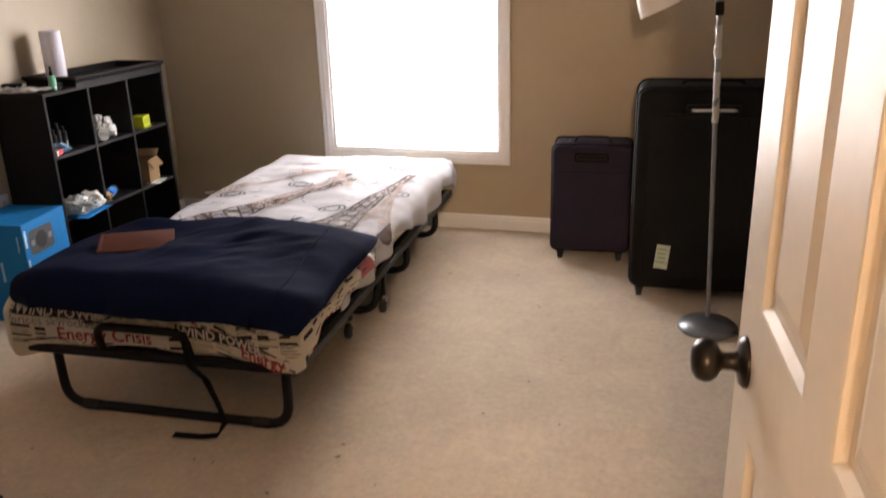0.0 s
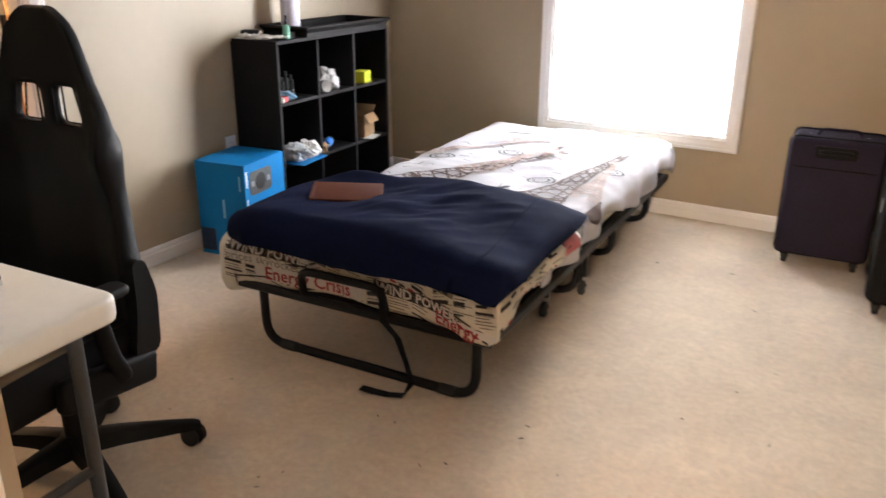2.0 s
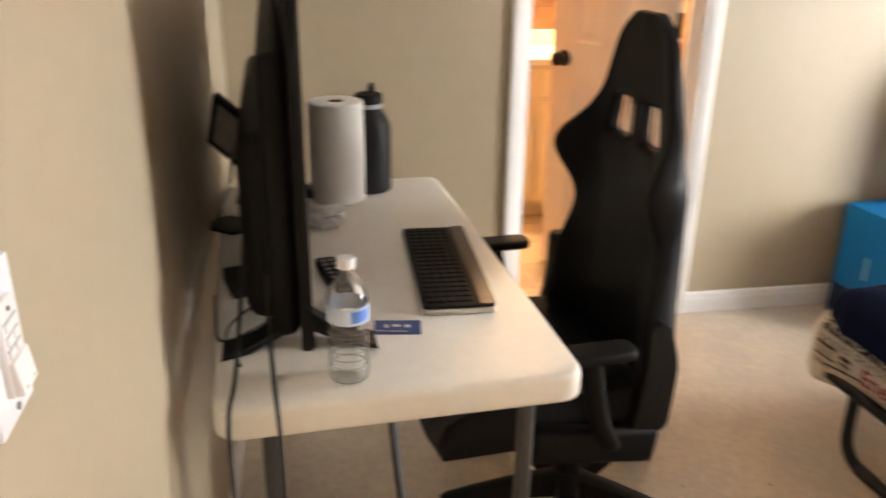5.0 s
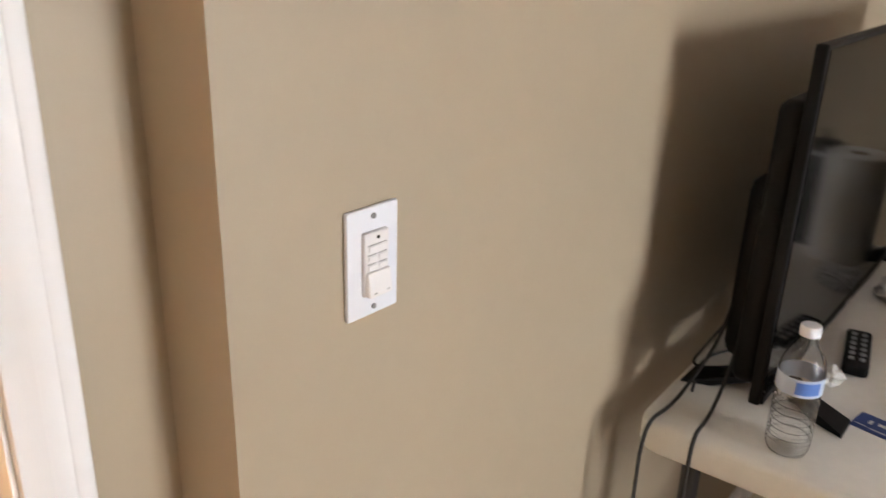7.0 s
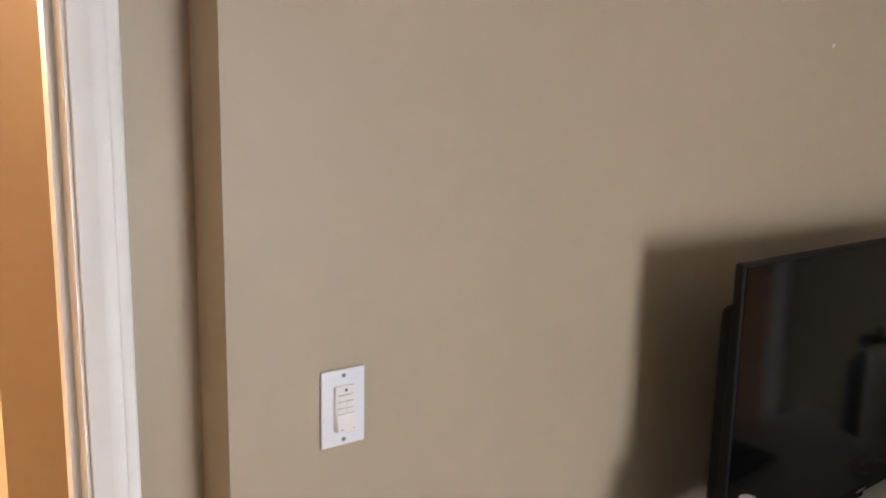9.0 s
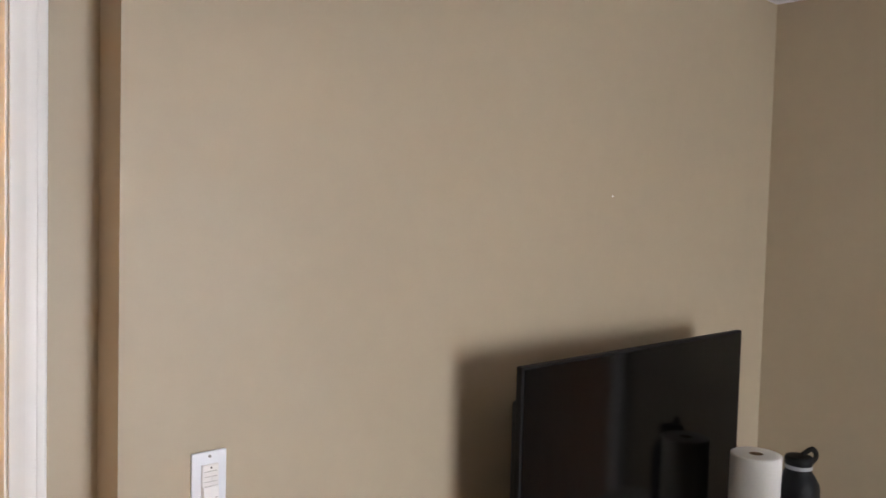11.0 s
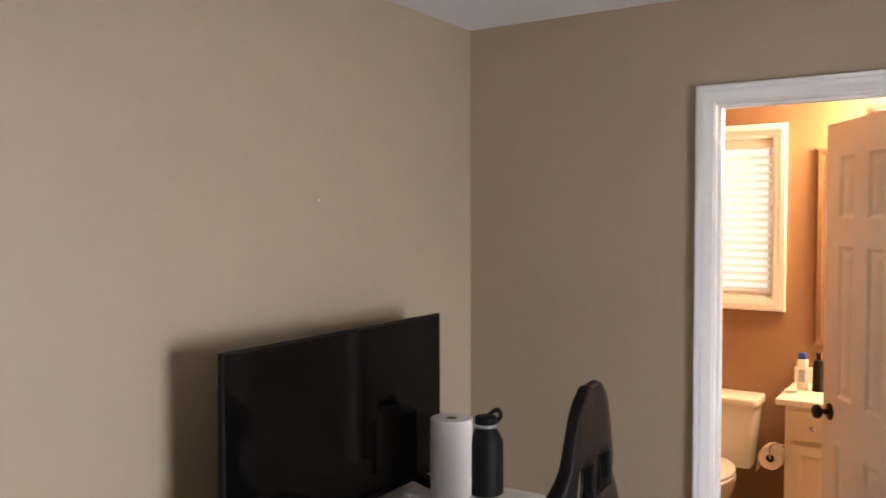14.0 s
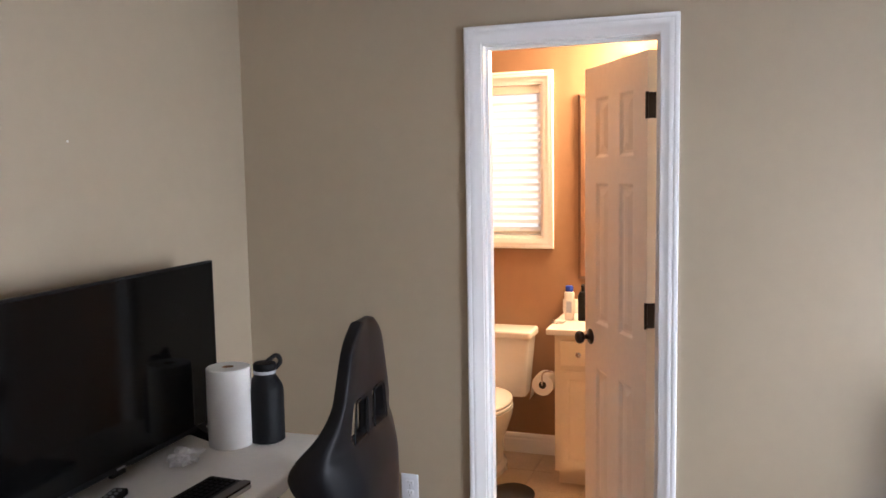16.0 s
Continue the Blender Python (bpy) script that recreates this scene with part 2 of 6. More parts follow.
def prism(outline, z0, z1, bevel=0.0, seg=2):
    """A flat outline (x, y) raised from z0 to z1."""
    bm = bmesh.new()
    f = bm.faces.new([bm.verts.new((x, y, z0)) for x, y, *_ in outline])
    ext = bmesh.ops.extrude_face_region(bm, geom=[f])
    bmesh.ops.translate(bm, verts=[v for v in ext["geom"] if isinstance(v, bmesh.types.BMVert)], vec=(0, 0, z1 - z0))
    if bevel > 0:
        bm.normal_update()
        es = [e for e in bm.edges if len(e.link_faces) == 2 and e.calc_face_angle(0) > 1.2]
        bmesh.ops.bevel(bm, geom=es, offset=bevel, segments=seg, profile=0.5, affect='EDGES')
    return bm


def rect(x0, x1, y0, y1, r=0.0, steps=5):
    p = [(x0, y0, 0), (x1, y0, 0), (x1, y1, 0), (x0, y1, 0)]
    return [tuple(v) for v in rounded(p, r, steps, True)] if r else p


def moved(bm, m):
    bmesh.ops.transform(bm, matrix=m, verts=bm.verts)
    return bm


def grid_sheet(nu, nv, fn, bm=None):
    """A sheet of (nu+1) x (nv+1) points fn(u, v), u and v from 0 to 1."""
    bm = bm or bmesh.new()
    vs = [[bm.verts.new(fn(i / nu, j / nv)) for j in range(nv + 1)] for i in range(nu + 1)]
    for i in range(nu):
        for j in range(nv):
            bm.faces.new((vs[i][j], vs[i + 1][j], vs[i + 1][j + 1], vs[i][j + 1]))
    return bm


def lettering(name, text, size, m, mat, parent, bold=0.0):
    """Built-in font, as a thin mesh."""
    c = bpy.data.curves.new(name, 'FONT')
    c.body, c.size, c.extrude, c.offset = text, size, 0.0004, bold
    c.resolution_u = 3
    tmp = bpy.data.objects.new(name, c)
    me = bpy.data.meshes.new_from_object(tmp)
    bpy.data.objects.remove(tmp)
    me.materials.append(mat)
    ob = new(name, me)
    ob.parent = parent
    ob.matrix_local = m
    return ob


# ---------------- structure ----------------
XW, YN, XE, HC = -2.92, 4.00, 1.25, 2.44      # west and north faces, east face, ceiling
XB, YB = -4.52, 2.05                          # bathroom's far west and north faces
YS, YH, YC = -0.10, -1.40, -4.30               # recessed wall beside the entry, far wall of the hall, end of the added corridor
# floor and ceiling
setting(part("floor", box(-2.975, XE + 0.1, YC - 0.1, YN + 0.1, -0.12, 0), CARPET), "beige cut-pile carpet, slightly soiled in the traffic lanes", "carpet")
setting(part("ceiling", box(XB - 0.12, XE + 0.12, YC - 0.12, YN + 0.15, HC, HC + 0.12), CEIL), "white textured ceiling", "ceiling")
# walls, in pieces round their openings
WX0, WX1, WZ0, WZ1 = -1.842, -0.842, 0.44, 1.93
bm = box(XW - 0.115, WX0, YN, YN + 0.15, 0, HC)
box(WX1, XE + 0.115, YN, YN + 0.15, 0, HC, bm=bm)
box(WX0, WX1, YN, YN + 0.15, 0, WZ0, bm=bm)
box(WX0, WX1, YN, YN + 0.15, WZ1, HC, bm=bm)
setting(part("wall_north", bm, PAINT), "khaki painted wall with the bedroom window", "wall")
DY0, DY1, DZ = 0.983, 1.632, 2.079
bm = box(-2.977, XW, 0, DY0, 0, HC)
box(-2.977, XW, DY1, YN, 0, HC, bm=bm)
box(-2.977, XW, DY0, DY1, DZ, HC, bm=bm)
setting(part("wall_west", bm, PAINT), "khaki painted wall with the bathroom doorway", "wall")
bm = box(-3.035, -2.977, 0, DY0, 0, HC)
box(-3.035, -2.977, DY1, YB + 0.1, 0, HC, bm=bm)
box(-3.035, -2.977, DY0, DY1, DZ, HC, bm=bm)
setting(part("wall_bath_east", bm, BATH_PAINT), "brown painted bathroom side of the wall", "wall")
setting(part("wall_south", box(-3.035, -0.587, -0.215, 0, 0, HC), PAINT), "khaki painted wall behind the desk", "wall")
EX0, EX1 = -0.452, 0.314
bm = box(-0.587, EX0, -0.157, YS, 0, HC)
box(EX1, XE + 0.115, -0.157, YS, 0, HC, bm=bm)
box(EX0, EX1, -0.157, YS, DZ, HC, bm=bm)
setting(part("wall_entry", bm, PAINT), "khaki painted recessed wall round the entry", "wall")
bm = box(-0.587, EX0, -0.215, -0.157, 0, HC)
box(EX1, XE + 0.115, -0.215, -0.157, 0, HC, bm=bm)
box(EX0, EX1, -0.215, -0.157, DZ, HC, bm=bm)
setting(part("wall_hall_north", bm, HALL_PAINT), "hall side of the entry wall", "wall")
setting(part("wall_east", box(XE, XE + 0.115, YC, YN, 0, HC), PAINT), "plain khaki painted wall", "wall")
setting(part("wall_hall_south", box(-1.7, -0.5, YH - 0.115, YH, 0, HC), HALL_PAINT), "beige painted hall wall", "wall")
# unseen corridor, added to let the far lamp reach the north wall
setting(part("wall_added_corridor_west", box(-0.615, -0.5, YC, YH - 0.115, 0, HC), HALL_PAINT), "beige painted wall of the unseen corridor added for the far lamp", "wall")
setting(part("wall_added_corridor_end", box(-0.615, XE + 0.115, YC - 0.115, YC, 0, HC), HALL_PAINT), "beige painted end wall of the unseen added corridor", "wall")
setting(part("wall_hall_west", box(-1.7, -1.6, YH, -0.215, 0, HC), HALL_PAINT), "beige painted hall end wall", "wall")
BY0, BY1, BZ0, BZ1 = 0.20, 0.88, 1.235, 2.095
bm = box(XB - 0.115, XB, 0, BY0, 0, HC)
box(XB - 0.115, XB, BY1, YB + 0.1, 0, HC, bm=bm)
box(XB - 0.115, XB, BY0, BY1, 0, BZ0, bm=bm)
box(XB - 0.115, XB, BY0, BY1, BZ1, HC, bm=bm)
setting(part("wall_bath_west", bm, BATH_PAINT), "brown painted bathroom wall with a window", "wall")
setting(part("wall_bath_north", box(XB, -3.035, YB, YB + 0.1, 0, HC), BATH_PAINT), "brown painted bathroom wall", "wall")
setting(part("wall_bath_south", box(XB - 0.115, -3.035, -0.1, 0, 0, HC), BATH_PAINT), "brown painted bathroom wall", "wall")

# mouldings
BASE = [(0, 0), (0.013, 0), (0.013, 0.055), (0.010, 0.064), (0.010, 0.070), (0.006, 0.080), (0, 0.084)]
CASE = [(0, 0), (0, 0.010), (0.003, 0.0115), (0.034, 0.0125), (0.038, 0.0150), (0.056, 0.0165), (0.059, 0.0155), (0.062, 0.0180), (0.080, 0.0185), (0.083, 0.0165), (0.083, 0)]


def run(a, b, normal, profile):
    """A straight moulding of (depth, height) pairs from a to b at floor level."""
    bm = bmesh.new()
    a, b, nn = Vector(a), Vector(b), Vector(normal)
    ra = [bm.verts.new(a + nn * d + Vector((0, 0, h))) for d, h in profile]
    rb = [bm.verts.new(b + nn * d + Vector((0, 0, h))) for d, h in profile]
    for i in range(len(profile)):
        j = (i + 1) % len(profile)
        bm.faces.new((ra[i], ra[j], rb[j], rb[i]))
    bm.faces.new(ra)
    bm.faces.new(rb[::-1])
    return bm


def surround(corners, normal, profile, closed):
    """A mitred moulding of (width, depth) pairs round an opening; corners run round its inner edge."""
    bm = bmesh.new()
    P, nn = [Vector(c) for c in corners], Vector(normal)
    n = len(P)
    mid = sum(P, Vector()) / n
    rings = []
    for i in range(n):
        dirs = []
        for a, b in ((i - 1, i), (i, i + 1)):
            if not closed and (a < 0 or b >= n):
                continue
            e = (P[b % n] - P[a % n]).normalized()
            o = e.cross(nn)
            if o.dot((P[a % n] + P[b % n]) / 2 - mid) < 0:
                o = -o
            dirs.append(o)
        mitre = sum(dirs, Vector())
        rings.append([bm.verts.new(P[i] + mitre * w + nn * d) for w, d in profile])
    m = len(profile)
    for i in range(n if closed else n - 1):
        a, b = rings[i], rings[(i + 1) % n]
        for k in range(m):
            bm.faces.new((a[k], a[(k + 1) % m], b[(k + 1) % m], b[k]))
    if not closed:
        bm.faces.new(rings[0])
        bm.faces.new(rings[-1][::-1])
    return bm


for i, (a, b, nn) in enumerate([((XW, 0, 0), (XW, 0.936, 0), (1, 0, 0)), ((XW, 1.68, 0), (XW, YN, 0), (1, 0, 0)), ((XW, YN, 0), (XE, YN, 0), (0, -1, 0)),
                                ((XW, 0, 0), (-0.587, 0, 0), (0, 1, 0)), ((XE, YS, 0), (XE, YN, 0), (-1, 0, 0)), ((0.38, YS, 0), (XE, YS, 0), (0, 1, 0)),
                                ((XB, 0, 0), (XB, 1.02, 0), (1, 0, 0)), ((-1.6, YH, 0), (-0.5, YH, 0), (0, 1, 0))]):
    prof = BASE if i != 6 else [(d * 1.3, h * 1.35) for d, h in BASE]
    setting(part("baseboard", run(a, b, nn, prof), TRIM), "white painted wooden baseboard", "baseboard")

# door casings and jambs
J0, J1, JZ = 1.001, 1.614, 2.061
setting(part("trim", surround([(XW, J0 - 0.005, 0), (XW, J0 - 0.005, JZ + 0.005), (XW, J1 + 0.005, JZ + 0.005), (XW, J1 + 0.005, 0)], (1, 0, 0), [(w * 0.74, d) for w, d in CASE], False), TRIM, smooth=50), "white moulded casing round the bathroom doorway", "door casing")
bm = box(-3.036, XW, DY0, J0, 0, JZ)
box(-3.036, XW, J1, DY1, 0, JZ, bm=bm)
box(-3.036, XW, DY0, DY1, JZ, DZ, bm=bm)
box(-2.985, -2.955, J0, J0 + 0.011, 0, JZ, bm=bm)
box(-2.985, -2.955, J1 - 0.011, J1, 0, JZ, bm=bm)
box(-2.985, -2.955, J0 + 0.011, J1 - 0.011, JZ - 0.011, JZ, bm=bm)
setting(part("trim", bm, TRIM), "white door jamb with stop", "door jamb")
JZ, DZ = 2.040, 2.058
E0, E1 = -0.432, 0.294
setting(part("trim", surround([(E0 - 0.005, YS, 0), (E0 - 0.005, YS, JZ + 0.005), (E1 + 0.005, YS, JZ + 0.005), (E1 + 0.005, YS, 0)], (0, 1, 0), [(w * 0.70, d) for w, d in CASE], False), TRIM, smooth=50), "white moulded casing round the entry", "door casing")
setting(part("trim", surround([(E0 - 0.005, -0.215, 0), (E0 - 0.005, -0.215, JZ + 0.005), (E1 + 0.005, -0.215, JZ + 0.005), (E1 + 0.005, -0.215, 0)], (0, -1, 0), [(w * 0.70, d) for w, d in CASE], False), TRIM, smooth=50), "white moulded casing on the hall side", "door casing")
bm = box(EX0, E0, -0.216, YS, 0, JZ)
box(E1, EX1, -0.216, YS, 0, JZ, bm=bm)
box(EX0, EX1, -0.216, YS, JZ, DZ, bm=bm)
box(E0, E0 + 0.011, -0.17, -0.14, 0, JZ, bm=bm)
box(E1 - 0.011, E1, -0.17, -0.14, 0, JZ, bm=bm)
box(E0 + 0.011, E1 - 0.011, -0.17, -0.14, JZ - 0.011, JZ, bm=bm)
setting(part("trim", bm, TRIM), "white entry jamb with stop", "door jamb")


def panel_face(x0, x1, z0, z1, y, out):
    """One raised panel: a sunk moulding and a raised field; out is +1 or -1 along y."""
    bm = bmesh.new()
    loops = []
    for ins, dep in ((0, 0), (0.004, 0.001), (0.014, 0.009), (0.024, 0.010), (0.050, 0.003)):
        loops.append([bm.verts.new((x, y - out * dep, z)) for x, z in ((x0 + ins, z0 + ins), (x1 - ins, z0 + ins), (x1 - ins, z1 - ins), (x0 + ins, z1 - ins))])
    for a, b in zip(loops, loops[1:]):
        for k in range(4):
            bm.faces.new((a[k], a[(k + 1) % 4], b[(k + 1) % 4], b[k]))
    bm.faces.new(loops[-1])
    return bm


def door_leaf(name, label, width, m, rows, knob_z):
    """Six-panel door; x runs from the hinge, y across its thickness, with two knobs, latch plate and three hinges."""
    d = setting(new(name), label, "door")
    d.matrix_world = m
    H, T, st, mu = 2.025, 0.0175, 0.112, 0.10
    pw = (width - 2 * st - mu) / 2
    bm = box(0, st, -T, T, 0.012, H)
    box(width - st, width, -T, T, 0.012, H, bm=bm)
    zs = [0.012] + [z for r in rows for z in r] + [H]
    for a, b in zip(zs[::2], zs[1::2]):
        box(st, width - st, -T, T, a, b, bm=bm)
    for a, b in rows:
        box(st + pw, st + pw + mu, -T, T, a, b, bm=bm)
    bmesh.ops.remove_doubles(bm, verts=bm.verts, dist=0.0005)
    part("door_frame", bm, DOORP, d)
    for a, b in rows:
        for x in (st, st + pw + mu):
            for out in (1, -1):
                part("panel", panel_face(x, x + pw, a, b, out * T, out), DOORP, d)
    for out in (1, -1):
        km = Matrix.Translation((width - 0.062, out * T, knob_z)) @ Matrix.Rotation(radians(-90 * out), 4, 'X')
        prof = [(0, 0), (0.033, 0), (0.033, 0.004), (0.029, 0.008), (0.014, 0.011), (0.0115, 0.016), (0.011, 0.028), (0.014, 0.032), (0.022, 0.036),
                (0.0275, 0.044), (0.028, 0.052), (0.025, 0.060), (0.016, 0.066), (0, 0.068)]
        part("door_knob", lathe(prof, 28, m=km), BRONZE, d, "dark bronze round knob", smooth=40)
    part("latch_plate", box(width, width + 0.0015, -0.012, 0.012, knob_z - 0.03, knob_z + 0.03), BRONZE, d)
    for z in (0.22, 1.09, 1.835):
        hb = box(-0.003, 0.0, -0.014, T + 0.002, z - 0.045, z + 0.045, 0.002)
        lathe([(0, -0.047), (0.006, -0.047), (0.006, 0.047), (0, 0.047)], 12, hb, Matrix.Translation((-0.003, T + 0.004, z)))
        part("hinge", hb, BRONZE, d)
    return d


# the entry door stands open at three quarters, the bathroom door swings inward
door_leaf("door_1", "white painted six-panel entry door, standing open", 0.745, pose(0.279, -0.098, 0, 0, 0, 95.3), ((0.23, 0.905), (1.072, 1.60), (1.69, 1.905)), 0.982)
door_leaf("door_2", "white six-panel bathroom door, half open inward", 0.575, pose(-3.025, 1.583, 0, 0, 0, 211), ((0.23, 0.80), (0.98, 1.56), (1.66, 1.90)), 0.915)

# bath floor tiles
tile_base = setting(part("floor_bath", box(XB - 0.05, -2.975, -0.05, YB + 0.05, -0.12, -0.006), material("grout", (0.42, 0.34, 0.25), 0.9, var=0.1)), "beige bathroom floor tiles", "tile floor")


# ---------------- windows ----------------
def window(name, label, m, w, h, case_w, slat, slat_mat, pitch, tilt, drop, sill):
    """A window in local axes: x across, z up from the opening's lower edge, y outward."""
    wob = setting(new(name), label, "window")
    wob.matrix_world = m
    prof = [(a * case_w / 0.083, b) for a, b in CASE]
    cs = [(0.0, 0, 0.0), (0.0, 0, h), (w, 0, h), (w, 0, 0.0)]
    part("window_casing", surround(cs, (0, -1, 0), prof, True), TRIM, wob, smooth=50)
    bm = box(0, 0.015, 0, 0.11, 0, h)
    box(w - 0.015, w, 0, 0.11, 0, h, bm=bm)
    box(0.015, w - 0.015, 0, 0.11, h - 0.015, h, bm=bm)
    box(0.015, w - 0.015, 0, 0.11, 0, 0.015, bm=bm)
    part("window_frame", bm, TRIM, wob)
    bm = box(0.015, 0.05, 0.075, 0.105, 0.015, h - 0.015)
    box(w - 0.05, w - 0.015, 0.075, 0.105, 0.015, h - 0.015, bm=bm)
    for z in (0.015, h / 2 - 0.02, h - 0.055) if w > 0.8 else (0.015, h - 0.055):
        box(0.05, w - 0.05, 0.075, 0.105, z, z + 0.04, bm=bm)
    part("sash", bm, TRIM, wob)
    if sill:
        part("window_sill", box(-0.02, w + 0.02, -0.03, 0.0, -0.002, 0.016, 0.004, 2), TRIM, wob)
    blind = part("blind_headrail", box(0.018, w - 0.018, 0.012, 0.05, h - 0.065, h - 0.018, 0.003), slat_mat, wob)
    me = None
    z = 0.05 + drop
    base = bmesh.new()
    k = slat / 2
    rows = []
    for i in range(5):
        f = -1 + 2 * i / 4
        y, zz = f * k, 0.0022 * (1 - f * f)
        rows.append([base.verts.new((x, y, zz)) for x in (0.022, w - 0.022)])
    for a, b in zip(rows, rows[1:]):
        base.faces.new((a[0], a[1], b[1], b[0]))
    first = part("slat", base, slat_mat, blind)
    first.matrix_local = pose(0, 0.032, z, tilt)
    z += pitch
    while z < h - 0.075:
        o = new("slat", first.data)
        o.parent = blind
        o.matrix_local = pose(0, 0.032, z, tilt)
        z += pitch
    part("bottom_rail", box(0.02, w - 0.02, 0.018, 0.046, 0.02 + drop, 0.038 + drop, 0.003), slat_mat, blind)
    for x in (0.15 * w, 0.5 * w, 0.85 * w) if w > 0.8 else (0.2 * w, 0.8 * w):
        part("ladder_cord", tube([(x, 0.010, 0.03 + drop), (x, 0.010, h - 0.05)], 0.0012, 5), slat_mat, blind)
    return wob


win = window("window_1", "white framed window with lowered white mini blinds, bright with daylight", pose(WX0, YN, WZ0), WX1 - WX0, WZ1 - WZ0, 0.058, 0.025, SLAT, 0.0215, 12, 0.0, False)
part("tilt_wand", tube([(0.08, 0.0, 0.75), (0.08, 0.0, WZ1 - WZ0 - 0.06)], 0.004, 8), GLASS, win)
bwin = window("window_2", "bathroom window with white casing and wide slat blinds", pose(XB, BY0, BZ0, 0, 0, 90), BY1 - BY0, BZ1 - BZ0, 0.058, 0.048, SLATB, 0.041, 24, 0.0, False)
setting(part("backdrop", box(-2.2, -0.5, YN + 0.35, YN + 0.37, 0.1, 2.3), SKYGLOW), "bright overcast sky outside the window", "sky")
setting(part("backdrop", box(XB - 0.37, XB - 0.35, -0.1, 1.2, 0.9, 2.4), glowing("bright_sky_backdrop", (1.0, 0.93, 0.84), 0.6)), "bright overcast sky outside the window", "sky")


# ---------------- bed ----------------
BED = pose(-1.512, 1.70, 0, 0, 0, 2.1)


def fold(x, y, s=1.0):
    return noise.noise(Vector((x * s, y * s, 3.1)))


def quilt_top(x, y):
    """Height of the quilt over the mattress, bed axes."""
    edge = min(1.0, (0.50 - abs(x)) / 0.06) if abs(x) < 0.50 else 0.0
    return 0.446 + 0.012 * fold(x, y, 5) + 0.008 * fold(x + 4, y, 11) - 0.018 * (1 - max(0, edge)) ** 2


def folding_bed():
    b = thing("folding_bed", "black tubular steel folding bed frame on castors", "bed", BED)
    part("end_bar", tube([(-0.505, -0.018, 0.25), (0.50, -0.018, 0.25)], 0.0165, 12), TUBE, b, smooth=40)
    part("end_rail", box(-0.46, 0.46, 0.018, 0.03, 0.236, 0.262, 0.003), TUBE, b)
    part("handle_loop", tube(rounded([(-0.215, -0.012, 0.25), (-0.215, -0.035, 0.358), (0.115, -0.035, 0.358), (0.115, -0.012, 0.25)], 0.07, 7), 0.0145, 12), TUBE, b, smooth=40)
    for x in (-0.49, 0.49):
        part("side_rail", box(x - 0.013, x + 0.013, 0.0, 2.13, 0.232, 0.268, 0.004), TUBE, b)
    part("far_bar", tube([(-0.50, 2.13, 0.25), (0.50, 2.13, 0.25)], 0.0165, 12), TUBE, b, smooth=40)
    for y, lean, hw in ((0.025, 0.0, 0.428), (0.985, -0.04, 0.42), (1.49, 0.05, 0.42), (2.06, 0.02, 0.42)):
        part("leg", tube(rounded([(-hw - 0.005, y - lean, 0.25), (-hw, y, 0.017), (hw, y, 0.017), (hw + 0.005, y - lean, 0.25)], 0.085, 8), 0.0165, 12), TUBE, b, smooth=40)
        for x in (-hw + 0.1, hw - 0.1):
            part("foot_sleeve", tube([(x - 0.03, y, 0.017), (x + 0.03, y, 0.017)], 0.0185, 12), RUBBER, b, smooth=40)
    for y, hw in ((0.75, 0.38), (1.03, 0.44)):
        for x in (-hw, hw):
            c = part("castor_bracket", box(x - 0.014, x + 0.014, y - 0.012, y + 0.012, 0.055, 0.235, 0.003), TUBE, b)
            wm = Matrix.Translation((x, y - 0.012, 0.032)) @ Matrix.Rotation(radians(90), 4, 'Y')
            part("wheel", lathe([(0, -0.013), (0.024, -0.013), (0.032, -0.008), (0.032, 0.008), (0.024, 0.013), (0, 0.013)], 20, m=wm), RUBBER, c, smooth=40)
            part("axle_cap", lathe([(0, -0.019), (0.010, -0.018), (0.010, 0.018), (0, 0.019)], 12, m=wm), CHROME, c, smooth=40)
            part("fork", box(x - 0.018, x + 0.018, y - 0.014, y + 0.010, 0.050, 0.085, 0.004), CHROME, c)
    for y in (0.5, 1.0, 1.6):
        part("cross_bar", tube([(-0.48, y, 0.245), (0.48, y, 0.245)], 0.011, 8), TUBE, b)
    part("mesh_base", box(-0.475, 0.475, 0.03, 2.11, 0.262, 0.27), BLACKN, b)
    s = [(0.125, -0.052, 0.37), (0.13, -0.05, 0.25), (0.165, -0.025, 0.19), (0.20, -0.03, 0.11), (0.225, -0.035, 0.045), (0.215, -0.07, 0.012), (0.16, -0.085, 0.008), (0.06, -0.09, 0.008)]
    bm = bmesh.new()
    rows = []
    for i, p in enumerate(s):
        tw = 0.25 * math.sin(i * 1.3)
        d = Vector((0.013 * math.cos(tw), 0.013 * math.sin(tw), 0.0)) if i < 5 else Vector((0.0, 0.013, 0.002))
        rows.append([bm.verts.new(Vector(p) + k) for k in (-d, d)])
    for a, c in zip(rows, rows[1:]):
        bm.faces.new((a[0], a[1], c[1], c[0]))
    st = part("tie_strap", bm, BLACKN, b, "black webbing strap hanging to the carpet")
    sm = st.modifiers.new("thick", 'SOLIDIFY')
    sm.thickness = 0.002
    return b


folding_bed()
mat_bm = box(-0.475, 0.475, 0.015, 2.13, 0.27, 0.428, 0.04, 4)
mattress = thing("mattress", "thin foam mattress under a printed quilt", "mattress", BED)
part("foam", mat_bm, material("cream_ticking", (0.62, 0.58, 0.46), 0.9, var=0.05), mattress, smooth=50)

QUILT = material("white_cotton_print", (0.49, 0.485, 0.52), 0.9, var=0.05, scale=9, bump=0.3, bscale=500, spec=0.15)
CREAM = material("cream_cotton", (0.66, 0.62, 0.53), 0.9, var=0.08, scale=12, bump=0.25, bscale=500)
